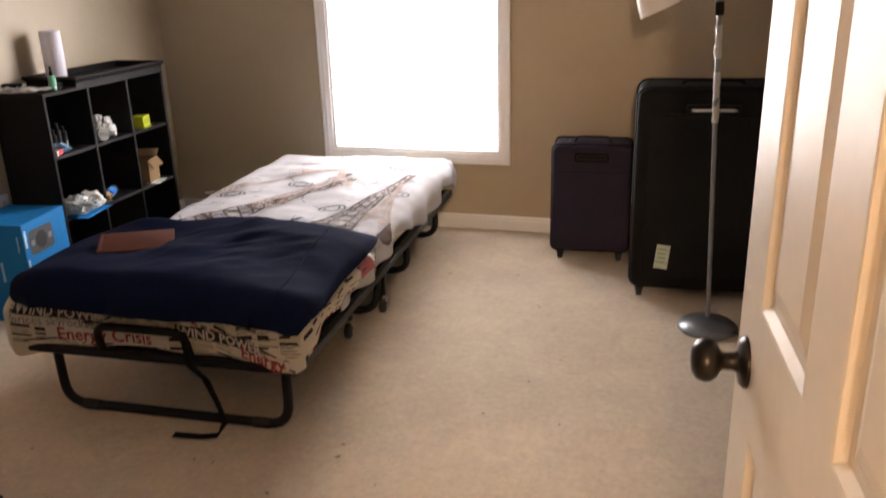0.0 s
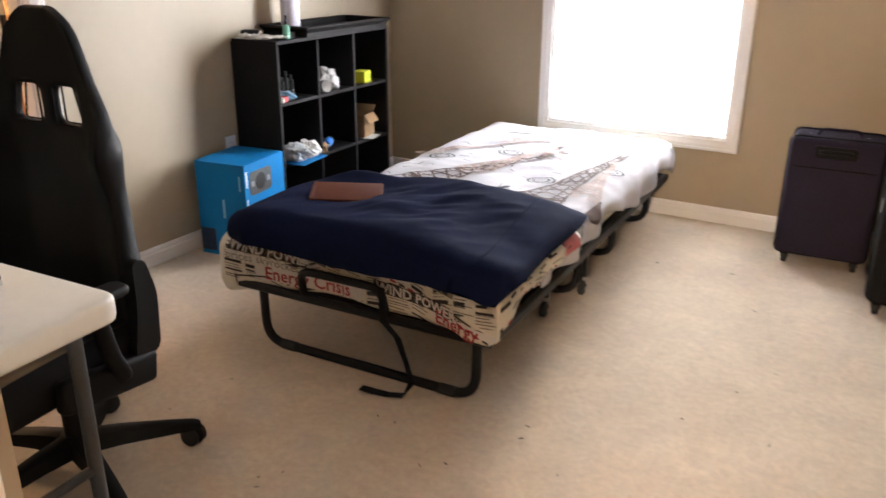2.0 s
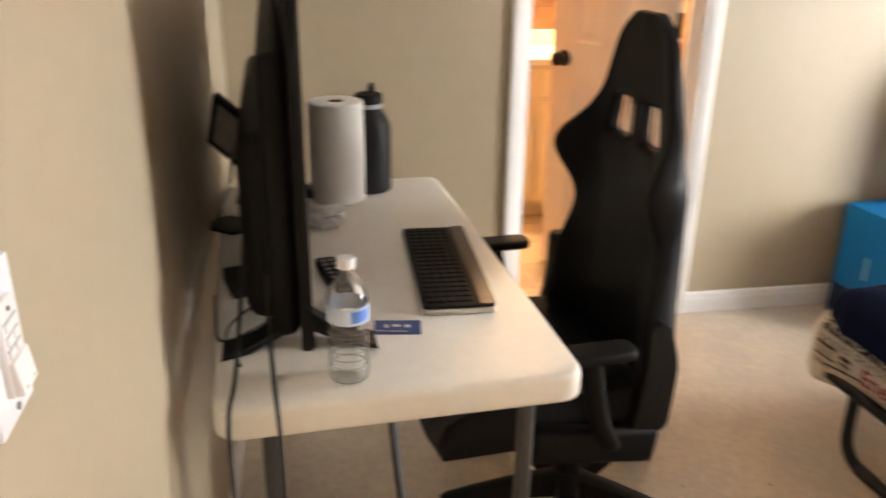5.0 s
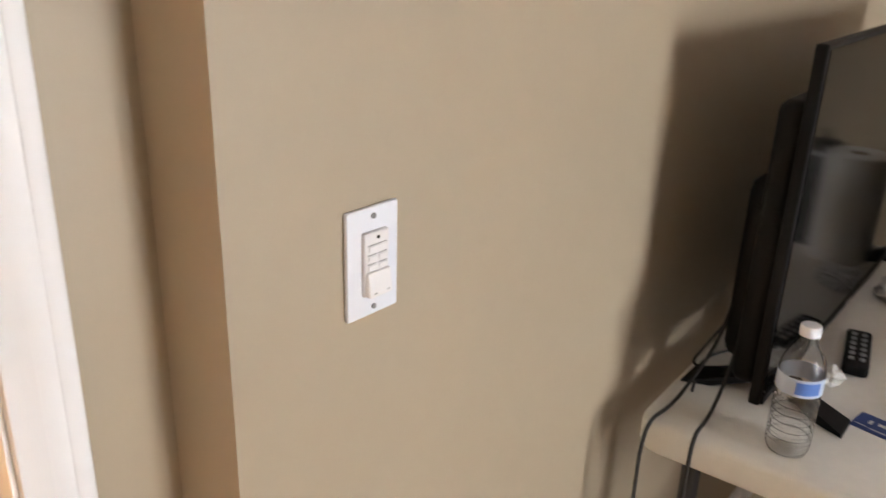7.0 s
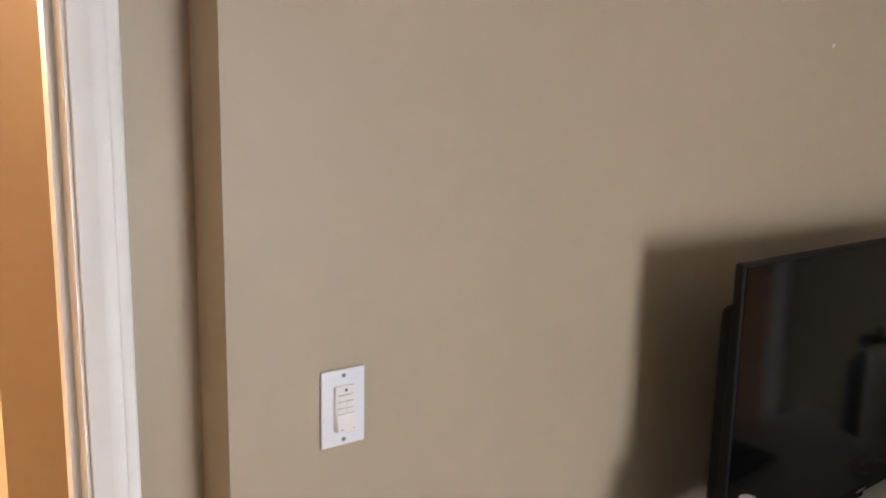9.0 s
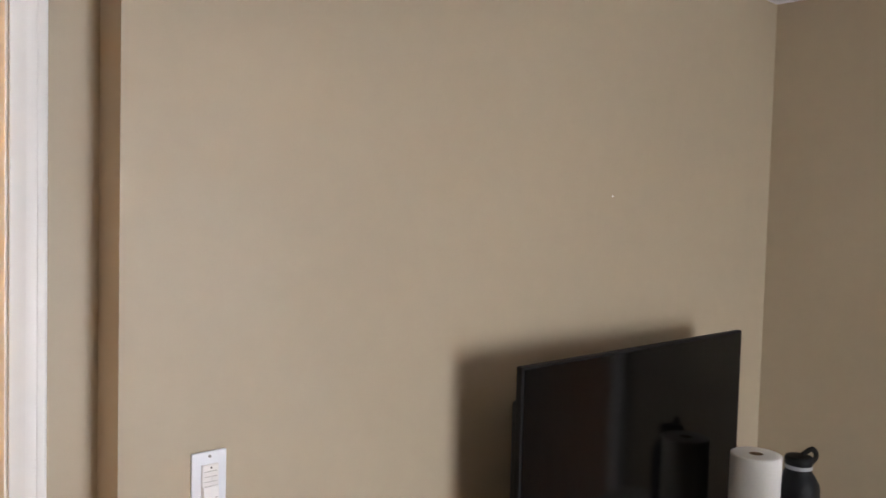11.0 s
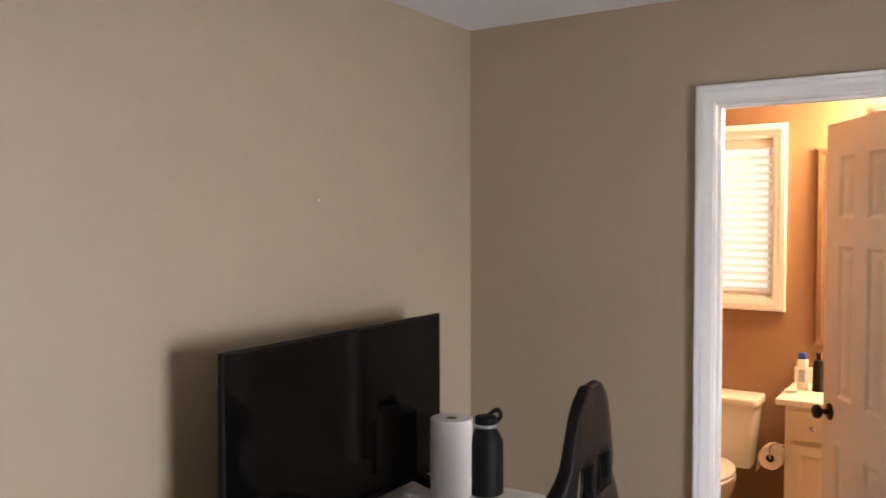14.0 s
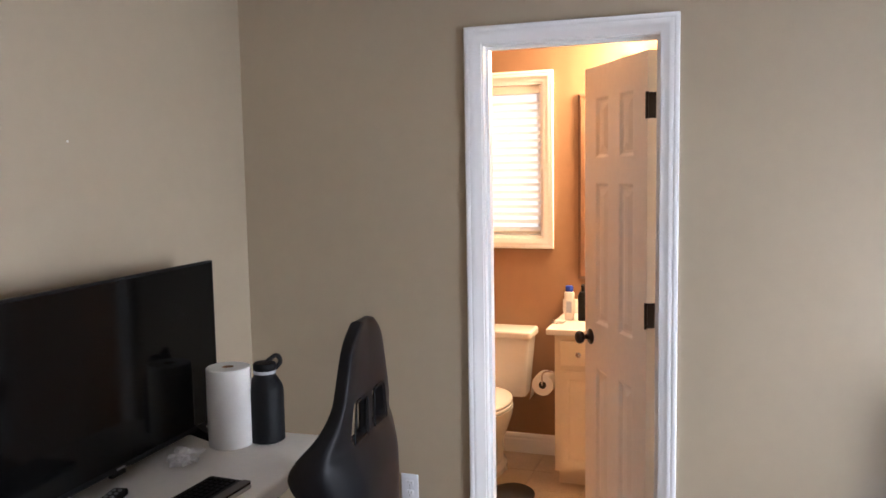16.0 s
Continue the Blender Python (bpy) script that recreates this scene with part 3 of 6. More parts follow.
quilt = thing("quilt", "white quilt printed with sepia towers, cream newsprint underside turned out", "quilt", BED)


def quilt_point(u, v):
    """u across the bed, v along it; the sides hang with an uneven hem."""
    y = 0.30 + v * 1.86
    drop = 0.105 + 0.035 * fold(0.3, y * 3) + 0.035 * math.sin(y * 5.3) * (y > 0.9) + 0.05 * max(0.0, (y - 1.85) / 0.3)
    if u < 0.5:
        drop = 0.12
    w = (u - 0.5) * 2
    flat, total = 0.80, 1.0
    a = abs(w)
    sgn = 1 if w > 0 else -1
    if a <= flat:
        x = sgn * a / flat * 0.495
        z = quilt_top(x, y)
    else:
        t = (a - flat) / (total - flat)
        x = sgn * (0.495 + 0.035 * math.sin(min(1, t * 2.2) * math.pi / 2) + 0.016 * math.sin(y * 23) * t + 0.02 * fold(y * 4, 1.5) * t)
        z = quilt_top(sgn * 0.495, y) - drop * t
    endf = max(0, (v - 0.965) / 0.035)
    z -= 0.03 * endf ** 2
    return Vector((x, y, z))


q = part("top_sheet", grid_sheet(70, 90, quilt_point), QUILT, quilt, smooth=60)
q.modifiers.new("thick", 'SOLIDIFY').thickness = 0.006


def on_quilt(x, y):
    return Vector((x, y, quilt_top(x, y) + 0.006))


def printed(polys, name, mat, parent, fn):
    """Thin printed marks: each polygon is cut into short strips laid on the cloth."""
    bm = bmesh.new()
    for (ax, ay), (bx, by), wa, wb in polys:
        d = Vector((bx - ax, by - ay))
        L = d.length
        nrm = Vector((-d.y, d.x)).normalized() if L else Vector((1, 0))
        k = max(1, int(L / 0.03))
        prev = None
        for i in range(k + 1):
            t = i / k
            p = Vector((ax, ay)) + d * t
            w = (wa + (wb - wa) * t) / 2
            cur = [bm.verts.new(fn(*(p + nrm * w))), bm.verts.new(fn(*(p - nrm * w)))]
            if prev:
                bm.faces.new((prev[0], prev[1], cur[1], cur[0]))
            prev = cur
    return part(name, bm, mat, parent)


def tower(cx, cy, L, ang, base, mirror=1):
    """Strokes of a lattice tower lying on the cloth."""
    ca, sa = math.cos(ang), math.sin(ang)

    def at(s, o):
        return (cx + ca * s - sa * o * mirror, cy + sa * s + ca * o * mirror)
    out = []

    def half(s):
        return base * (0.10 + 0.90 * (1 - s / L) ** 2.6)
    n = 16
    for i in range(n):
        s0, s1 = L * i / n, L * (i + 1) / n
        h0, h1 = half(s0), half(s1)
        for sg in (1, -1):
            out.append((at(s0, sg * h0), at(s1, sg * h1), 0.013, 0.013))
            if i < 10:
                out.append((at(s0, sg * h0 * 0.45), at(s1, sg * h1 * 0.45), 0.009, 0.009))
        out.append((at(s0, h0), at(s1, -h1), 0.010, 0.010))
        out.append((at(s0, -h0), at(s1, h1), 0.010, 0.010))
    for s in (0.22 * L, 0.42 * L):
        h = half(s) * 1.12
        out.append((at(s, h), at(s, -h), 0.022, 0.022))
    for k in range(5):
        out.append((at(-0.01 - 0.012 * k, base * 1.05), at(-0.01 - 0.012 * k, base * 0.35), 0.008, 0.008))
        out.append((at(-0.01 - 0.012 * k, -base * 1.05), at(-0.01 - 0.012 * k, -base * 0.35), 0.008, 0.008))
    return out


printed(tower(-0.36, 0.66, 1.05, radians(62), 0.165), "tower_print", SEPIA, quilt, on_quilt)
printed(tower(0.27, 0.62, 1.10, radians(83), 0.165), "tower_print", SEPIA, quilt, on_quilt)
printed(tower(-0.02, 0.80, 0.20, radians(40), 0.03), "small_tower_print", INK, quilt, on_quilt)
printed(tower(0.05, 1.62, 0.20, radians(55), 0.03), "small_tower_print", INK, quilt, on_quilt)
for cx, cy, L, turn, base in ((-0.12, 1.12, 0.62, 72, 0.075), (0.44, 0.98, 0.55, 94, 0.06), (-0.46, 1.32, 0.50, 48, 0.055), (0.10, 1.50, 0.42, 110, 0.05), (-0.20, 1.70, 0.36, 25, 0.045)):
    printed(tower(cx, cy, L, radians(turn), base), "faded_tower_print", FADED, quilt, on_quilt)
for cx, cy in ((-0.36, 1.25), (0.20, 1.10), (0.30, 1.85), (-0.10, 1.46), (0.42, 1.36)):
    for rr in (0.03, 0.05):
        ring = []
        for i in range(14):
            a, c = i / 14 * 2 * math.pi, (i + 1) / 14 * 2 * math.pi
            ring.append(((cx + rr * 1.2 * math.cos(a), cy + rr * math.sin(a)), (cx + rr * 1.2 * math.cos(c), cy + rr * math.sin(c)), 0.009, 0.009))
        printed(ring, "postmark_print", INK, quilt, on_quilt)
marks = []
rnd = random.Random(4)
for i in range(60):
    x, y = rnd.uniform(-0.45, 0.45), rnd.uniform(0.62, 2.08)
    a = rnd.uniform(0, 3.1)
    L = rnd.uniform(0.02, 0.07)
    marks.append(((x, y), (x + L * math.cos(a), y + L * math.sin(a)), 0.007, 0.003))
for x0, y0 in ((-0.30, 1.88), (0.0, 2.02), (0.22, 2.05)):
    for k in range(4):
        marks.append(((x0 + 0.03 * k, y0), (x0 + 0.03 * k + 0.05, y0 + 0.015), 0.012, 0.006))
for x0, y0 in ((-0.47, 1.06), (0.09, 0.90)):
    marks += [((x0, y0), (x0 + 0.09, y0), 0.004, 0.004), ((x0 + 0.09, y0), (x0 + 0.09, y0 + 0.05), 0.004, 0.004), ((x0, y0), (x0, y0 + 0.05), 0.004, 0.004)]
tagged(printed(marks, "script_print", INK, quilt, on_quilt), kind="stuff")
printed([((0.02, 0.80), (0.10, 0.86), 0.006, 0.003), ((0.02, 0.86), (0.10, 0.80), 0.006, 0.003), ((0.05, 0.77), (0.07, 0.88), 0.006, 0.003)], "red_flourish", RED, quilt, on_quilt)


# cream newsprint side, folded out over the foot of the bed
def flap(u, v):
    """u across, v from under the blanket to the hem in front of the bed's end."""
    x = -0.565 + u * 1.10
    sag = 0.5 + 0.5 * math.cos(u * math.pi * 2)
    drop = 0.165 + (0.020 if u > 0.5 else 0.052) * sag ** 3 + 0.014 * fold(x * 3, 2.2)
    drop *= min(1.0, 0.80 + u / 0.10, 0.86 + (1 - u) / 0.20)
    out = 0.004 - 0.045 * sag ** 3 - 0.010 * fold(x * 4, 0.7)
    if v < 0.4:
        t = v / 0.4
        return Vector((x, 0.30 - 0.27 * t, 0.438 - 0.006 * abs(x) / 0.5 + 0.006 * fold(x * 6, t * 2)))
    t = (v - 0.4) / 0.6
    k = min(1, t * 2.4)
    return Vector((x, 0.03 + (out - 0.03) * math.sin(k * math.pi / 2) - 0.006 * t * math.sin(x * 19), 0.438 - drop * t ** 1.3 - 0.006 * abs(x) / 0.5))


fp = part("underside", grid_sheet(64, 26, flap), CREAM, quilt, "cream cotton printed with newspaper headlines", smooth=60)
fp.modifiers.new("thick", 'SOLIDIFY').thickness = 0.006


def corner_drape(sx):
    """Pointed corner of the quilt hanging outside the frame."""
    def fn(u, v):
        y = -0.03 + 0.66 * u
        drop = 0.068 + (0.125 if sx < 0 else 0.110) * math.exp(-u / 0.10) + 0.006 * math.sin(u * 17)
        x = 0.500 + 0.045 * math.sin(min(1.0, v * 1.6) * math.pi / 2) + 0.008 * math.sin(u * 21) * v - 0.05 * v * math.exp(-u / 0.05)
        return Vector((sx * x, y - 0.012 * v * math.exp(-u / 0.05), 0.437 - drop * v))
    return fn


for sx in (-1, 1):
    cp = part("corner_drape", grid_sheet(30, 8, corner_drape(sx)), CREAM, quilt, smooth=60)
    cp.modifiers.new("thick", 'SOLIDIFY').thickness = 0.006


def on_flap(x, h):
    """A place on the flap's hanging front, h metres under its upper edge."""
    u = (x + 0.565) / 1.10
    lo, hi = 0.4, 1.0
    for _ in range(18):
        mid = (lo + hi) / 2
        if 0.438 - flap(u, mid).z < h:
            lo = mid
        else:
            hi = mid
    return flap(u, lo) + Vector((0, -0.0085, 0.0))


def headline(name, text, size, x0, h, slope, mat, bold=0.0):
    """Words laid on the hanging cloth."""
    c = bpy.data.curves.new(name, 'FONT')
    c.body, c.size, c.offset, c.resolution_u = text, size, bold, 2
    tmp = bpy.data.objects.new(name, c)
    me = bpy.data.meshes.new_from_object(tmp)
    bpy.data.objects.remove(tmp)
    for v in me.vertices:
        x = x0 + v.co.x
        v.co = on_flap(max(-0.53, min(0.53, x)), max(0.002, h - v.co.y + slope * v.co.x))
    me.materials.append(mat)
    ob = new(name, me)
    ob.parent = quilt
    return ob


def flap_strip(x0, x1, h0, h1, t, name, mat):
    """A printed band on the hanging cloth."""
    bm = bmesh.new()
    k = max(1, int((x1 - x0) / 0.02))
    prev = None
    for i in range(k + 1):
        x = x0 + (x1 - x0) * i / k
        h = h0 + (h1 - h0) * i / k
        cur = [bm.verts.new(on_flap(x, max(0.001, h)) + Vector((0, 0.0012, 0))), bm.verts.new(on_flap(x, h + t) + Vector((0, 0.0012, 0)))]
        if prev:
            bm.faces.new((prev[0], cur[0], cur[1], prev[1]))
        prev = cur
    return part(name, bm, mat, quilt)


TAUPE = material("taupe_print", (0.22, 0.19, 0.16), 0.9, var=0.6, scale=60)
SOFTINK = material("grey_newsprint", (0.20, 0.18, 0.16), 0.9, var=0.5, scale=80)
BLANK = material("white_newsprint", (0.62, 0.60, 0.58), 0.9, var=0.05, scale=30)


def flap_lines(rows, name, mat, lift=0.0):
    """Many short printed lines on the hanging cloth: (x0, x1, h0, h1, thickness)."""
    bm = bmesh.new()
    for x0, x1, h0, h1, t in rows:
        k = max(1, int((x1 - x0) / 0.02))
        prev = None
        for i in range(k + 1):
            x, h = x0 + (x1 - x0) * i / k, h0 + (h1 - h0) * i / k
            cur = [bm.verts.new(on_flap(x, max(0.001, h)) + Vector((0, 0.0024 - lift, 0))), bm.verts.new(on_flap(x, h + t) + Vector((0, 0.0024 - lift, 0)))]
            if prev:
                bm.faces.new((prev[0], cur[0], cur[1], prev[1]))
            prev = cur
    return tagged(part(name, bm, mat, quilt), kind="stuff")


# columns of small print between the headlines
rnd = random.Random(7)
fine, dark = [], []
for col in range(13):
    x0 = -0.54 + 0.083 * col
    tilt = rnd.choice((-0.25, -0.10, 0.12, 0.30))
    h = 0.006
    while h < 0.158:
        if rnd.random() < 0.58:
            fine.append((x0, min(0.53, x0 + rnd.uniform(0.045, 0.078)), h, h + tilt * 0.06, rnd.uniform(0.0025, 0.0042)))
        elif rnd.random() < 0.62:
            dark.append((x0, min(0.53, x0 + rnd.uniform(0.03, 0.07)), h, h + tilt * 0.06, rnd.uniform(0.006, 0.016)))
        h += rnd.uniform(0.0075, 0.012)
flap_lines(fine, "small_print", SOFTINK)
flap_lines(dark, "bold_print", INK, 0.0003)
for row in ((-0.53, -0.27, 0.058, 0.085, 0.030), (-0.42, 0.02, 0.104, 0.104, 0.052), (-0.04, 0.20, 0.008, 0.028, 0.034), (0.40, 0.53, 0.008, 0.05, 0.105), (0.28, 0.53, 0.118, 0.148, 0.03)):
    flap_strip(*row, "blank_print", BLANK if row[0] < 0.3 else CREAM).location.y = -0.0004
for row in ((-0.53, -0.26, 0.012, 0.032, 0.044), (0.07, 0.36, 0.062, 0.098, 0.040)):
    flap_strip(*row, "black_band", INK).location.y = -0.0012
headline("headline", "WIND POWER", 0.050, -0.52, 0.052, 0.075, BLANK, 0.0012).location.y = -0.0016
headline("headline", "prices skyrocket", 0.044, -0.53, 0.088, 0.06, SOFTINK).location.y = -0.0012
headline("headline", "Energy Crisis", 0.066, -0.38, 0.150, 0.0, RED, 0.0012).location.y = -0.0012
headline("headline", "fuels increase", 0.036, -0.03, 0.036, 0.08, INK).location.y = -0.0012
headline("headline", "WIND POWER", 0.046, 0.08, 0.098, 0.125, BLANK, 0.0012).location.y = -0.0016
headline("headline", "Per", 0.036, -0.25, 0.080, 0.1, INK).location.y = -0.0012
headline("headline", "Per", 0.034, 0.36, 0.128, 0.1, INK).location.y = -0.0012
headline("headline", "Energy", 0.062, 0.30, 0.160, 0.10, RED, 0.0012).location.y = -0.0012
for row in ((-0.27, -0.22, 0.05, 0.075, 0.012), (-0.22, -0.12, 0.075, 0.105, 0.006), (0.36, 0.44, 0.105, 0.13, 0.006), (-0.16, 0.06, 0.10, 0.104, 0.004), (-0.50, -0.36, 0.15, 0.14, 0.006), (0.40, 0.52, 0.012, 0.04, 0.005)):
    flap_strip(*row, "rule_print", INK).location.y = -0.0010
for k in range(15):
    flap_strip(0.035 + 0.032 * k, 0.056 + 0.032 * k, 0.018 + 0.0105 * k, 0.025 + 0.0105 * k, 0.008, "airmail_edge", RED if k % 2 else INK).location.y = -0.0014
for k in range(7):
    flap_strip(-0.42 + 0.028 * k, -0.402 + 0.028 * k, 0.008 + 0.009 * k, 0.014 + 0.009 * k, 0.007, "airmail_edge", RED if k % 2 else INK).location.y = -0.0014
for row in ((-0.22, -0.13, 0.006, 0.03, 0.040), (0.20, 0.37, 0.006, 0.030, 0.034)):
    flap_strip(*row, "picture_print", TAUPE).location.y = -0.0008
flap_lines([(0.21 + 0.03 * k, 0.23 + 0.03 * k, 0.012 + 0.005 * k, 0.016 + 0.005 * k, 0.022) for k in range(5)], "picture_detail", INK, 0.0035)


def on_drape(sx, u, v):
    p = corner_drape(sx)(u, v)
    return p + Vector((sx * 0.005, 0, 0))


def drape_mark(sx, u0, u1, v0, v1, name, mat):
    bm = grid_sheet(6, 2, lambda a, b: on_drape(sx, u0 + (u1 - u0) * a, v0 + (v1 - v0) * b))
    return part(name, bm, mat, quilt)


for k in range(14):
    drape_mark(1, 0.015 + 0.045 * k, 0.038 + 0.045 * k, 0.86, 0.95, "airmail_edge", RED if k % 2 else INK)
rnd = random.Random(19)
for k in range(26):
    u0, v0 = rnd.uniform(0.0, 0.86), rnd.uniform(0.12, 0.78)
    drape_mark(1, u0, u0 + rnd.uniform(0.03, 0.09), v0, v0 + rnd.uniform(0.03, 0.09), "drape_print", INK if k % 4 else TAUPE)
drape_mark(1, 0.78, 0.97, 0.10, 0.92, "drape_print", PINK)


def on_side(y, d):
    """A place on the quilt's hanging side, d from 0 at the edge to 1 at the hem."""
    return quilt_point(0.90 + 0.10 * d, (y - 0.30) / 1.86) + Vector((0.006, 0, 0.002))


for y0, y1, d0, d1, mt in ((0.62, 0.74, 0.1, 0.8, TAUPE), (0.80, 0.98, 0.0, 0.5, SEPIA), (2.04, 2.14, 0.0, 0.5, GREYP)):
    part("side_print", grid_sheet(8, 3, lambda a, b: on_side(y0 + (y1 - y0) * a, d0 + (d1 - d0) * b * (0.6 + 0.4 * math.sin(a * 5)))), mt, quilt)

# ---------------- blanket and folder on the bed ----------------
blanket = thing("blanket", "folded navy blue comforter heaped across the foot of the bed", "blanket", BED)


BACK_EDGE = [(0.0, 0.34), (0.05, 0.46), (0.15, 0.54), (0.29, 0.53), (0.44, 0.61), (0.62, 0.65), (0.80, 0.66), (0.95, 0.70), (1.01, 0.72)]
CREST = [(0.0, 0.495), (0.07, 0.525), (0.18, 0.543), (0.32, 0.540), (0.50, 0.554), (0.68, 0.552), (0.84, 0.532), (0.94, 0.504), (1.01, 0.475)]


def between_pairs(table, t):
    """Smooth interpolation in (place, value) pairs."""
    for (a, x), (b, y) in zip(table, table[1:]):
        if a <= t <= b:
            k = (t - a) / (b - a)
            return x + (y - x) * k
    return table[-1][1]


def smoothed(table, t):
    return sum(between_pairs(table, min(1.0, max(0.0, t + d))) for d in (-0.05, -0.025, 0.0, 0.025, 0.05)) / 5


def blanket_point(u, v, top=True):
    """Soft comforter, sloping to both ends, drooping over the side rail, with slack diagonal creases."""
    wob = 0.010 * noise.noise(Vector((u * 4, 7.0, 0.0)))
    cu, cv = 2 * u - 1, 2 * v - 1
    x = -0.565 + u * 1.125 + 0.012 * noise.noise(Vector((v * 3, 1.0, 4.0))) - 0.050 * cu * cv ** 8 * (0.4 if u > 0.5 else 1)
    front = -0.090 + wob + 0.05 * max(0.0, 0.10 - u) / 0.10
    y = front + (smoothed(BACK_EDGE, u) - front) * v
    kx = min(1.0, u / 0.055, (1 - u) / 0.045)
    ky = min(1.0, v / 0.15, (1 - v) / 0.12)
    e = math.sqrt(max(0.0, 1 - (1 - kx) ** 2)) * math.sqrt(max(0.0, 1 - (1 - ky) ** 2))
    edge = 0.455 - 0.026 * max(0.0, 1 - v / 0.12) ** 2 + 0.006 * math.sin(u * 9) - 0.022 * max(0.0, (u - 0.75) / 0.25) * (1 - 0.6 * v) + 0.012 * v
    if not top:
        return Vector((x, y, edge - 0.022 * e))
    a, c = x * 0.75 + y * 0.66, -x * 0.66 + y * 0.75
    mask = math.exp(-((u - 0.62) ** 2 / 0.06 + (v - 0.5) ** 2 / 0.10))
    slack = 0.013 * noise.noise(Vector((a * 3.5, c * 5, 0.4))) + 0.007 * noise.noise(Vector((x * 10, y * 7, 2.4)))
    crease = mask * (0.013 * noise.noise(Vector((a * 5, c * 17, 5.0))) + 0.007 * noise.noise(Vector((a * 9, c * 34, 1.0))))
    heap = 0.040 * math.exp(-((u - 0.24) ** 2 / 0.014 + (v - 0.97) ** 2 / 0.02)) + 0.018 * math.exp(-((u - 0.50) ** 2 / 0.03 + (v - 0.85) ** 2 / 0.03))
    pressed = -0.008 * math.exp(-((x + 0.225) ** 2 + (y - 0.278) ** 2) / 0.02)
    ripple = 0.010 * noise.noise(Vector((u * 14, v * 3, 8.0))) * (1 - e)
    return Vector((x, y, edge + (smoothed(CREST, u) - edge + slack + crease + heap + pressed) * e + ripple))


bm = grid_sheet(90, 60, lambda u, v: blanket_point(u, v))
grid_sheet(90, 60, lambda u, v: blanket_point(u, v, False), bm)
bmesh.ops.remove_doubles(bm, verts=bm.verts, dist=0.0015)
bl = part("comforter", bm, NAVY, blanket, smooth=80)
seam = [blanket_point(0.90 - 0.05 * t, 0.06 + 0.86 * t) + Vector((0, 0, 0.001)) for t in (i / 20 for i in range(21))]
part("stitched_seam", tube(seam, 0.002, 6), NAVY, blanket, smooth=60)

folder = thing("folder", "flat reddish brown leatherette folder lying on the blanket", "folder", BED @ pose(-0.225, 0.278, 0.546, 5, 2, 30))
part("cover", prism(rect(-0.128, 0.128, -0.085, 0.085, 0.008), 0, 0.008, 0.002), BROWNL, folder, smooth=40)
part("spine_band", box(-0.130, -0.115, -0.086, 0.086, -0.001, 0.0092, 0.003), BROWNL, folder)
part("rivet", lathe([(0.004, 0.008), (0.004, 0.0100), (0, 0.0100)], 10, m=Matrix.Translation((-0.12, -0.07, 0))), BRONZE, folder)

# ---------------- desk ----------------
DESK = pose(-1.322, 0.662, 0, 0, 0, 183)       # x runs along the front edge, y to the wall
desk = thing("folding_table", "white moulded plastic folding table with dark steel legs", "table", DESK)
part("tabletop", prism(rect(0, 1.14, 0, 0.60, 0.045, 7), 0.686, 0.742, 0.012, 3), TABLE, desk, smooth=50)
part("apron", box(0.05, 1.08, 0.05, 0.535, 0.660, 0.686, 0.006), material("grey_steel_rail", (0.12, 0.12, 0.125), 0.45, var=0.15), desk)
GREYLEG = material("dark_grey_steel", (0.045, 0.045, 0.047), 0.4, var=0.2, scale=15)
for x, inx in ((0.055, 0.30), (1.075, -0.30)):
    for y in (0.085, 0.515):
        leg = part("leg", tube(rounded([(x, y, 0.695), (x, y, 0.30), (x - 0.02 * (1 if inx > 0 else -1), y + (0.01 if y < 0.3 else -0.01), 0.012)], 0.1, 6), 0.0155, 12), GREYLEG, desk, smooth=40)
        part("foot_cap", lathe([(0, 0), (0.019, 0), (0.019, 0.035), (0, 0.036)], 14, m=Matrix.Translation((x - 0.02 * (1 if inx > 0 else -1), y + (0.01 if y < 0.3 else -0.01), 0))), RUBBER, leg, smooth=40)
    part("leg_bar", tube([(x, 0.085, 0.36), (x, 0.515, 0.36)], 0.011, 10), GREYLEG, desk, smooth=40)
    part("brace", tube([(x, 0.29, 0.36), (x + inx, 0.29, 0.69)], 0.008, 8), GREYLEG, desk, smooth=40)

# television
TVM = pose(-1.888, 0.19, 0, 0, 0, 1.3)
tv = thing("television", "large black flat-screen television on two splayed feet", "television", TVM)
part("screen_panel", box(-0.505, 0.505, 0.0, 0.018, 0.785, 1.333, 0.003, 2), PLASTIC, tv)
part("glass", box(-0.497, 0.497, 0.018, 0.0195, 0.802, 1.326), SCREEN, tv, "glossy black unlit screen")
part("lower_bezel", box(-0.50, 0.50, 0.018, 0.022, 0.787, 0.801, 0.001), PLASTIC, tv)
part("logo_bar", box(-0.018, 0.018, 0.022, 0.0226, 0.791, 0.797), GREYP, tv)
bm = box(-0.42, 0.42, -0.085, 0.0, 0.80, 1.12, 0.03, 3)
box(-0.475, 0.475, -0.045, 0.0, 0.795, 1.25, 0.018, 3, bm=bm)
part("back_housing", bm, PLASTIC, tv, smooth=35)
part("sensor_box", box(-0.03, 0.03, 0.0, 0.016, 0.770, 0.785, 0.003), PLASTIC, tv)
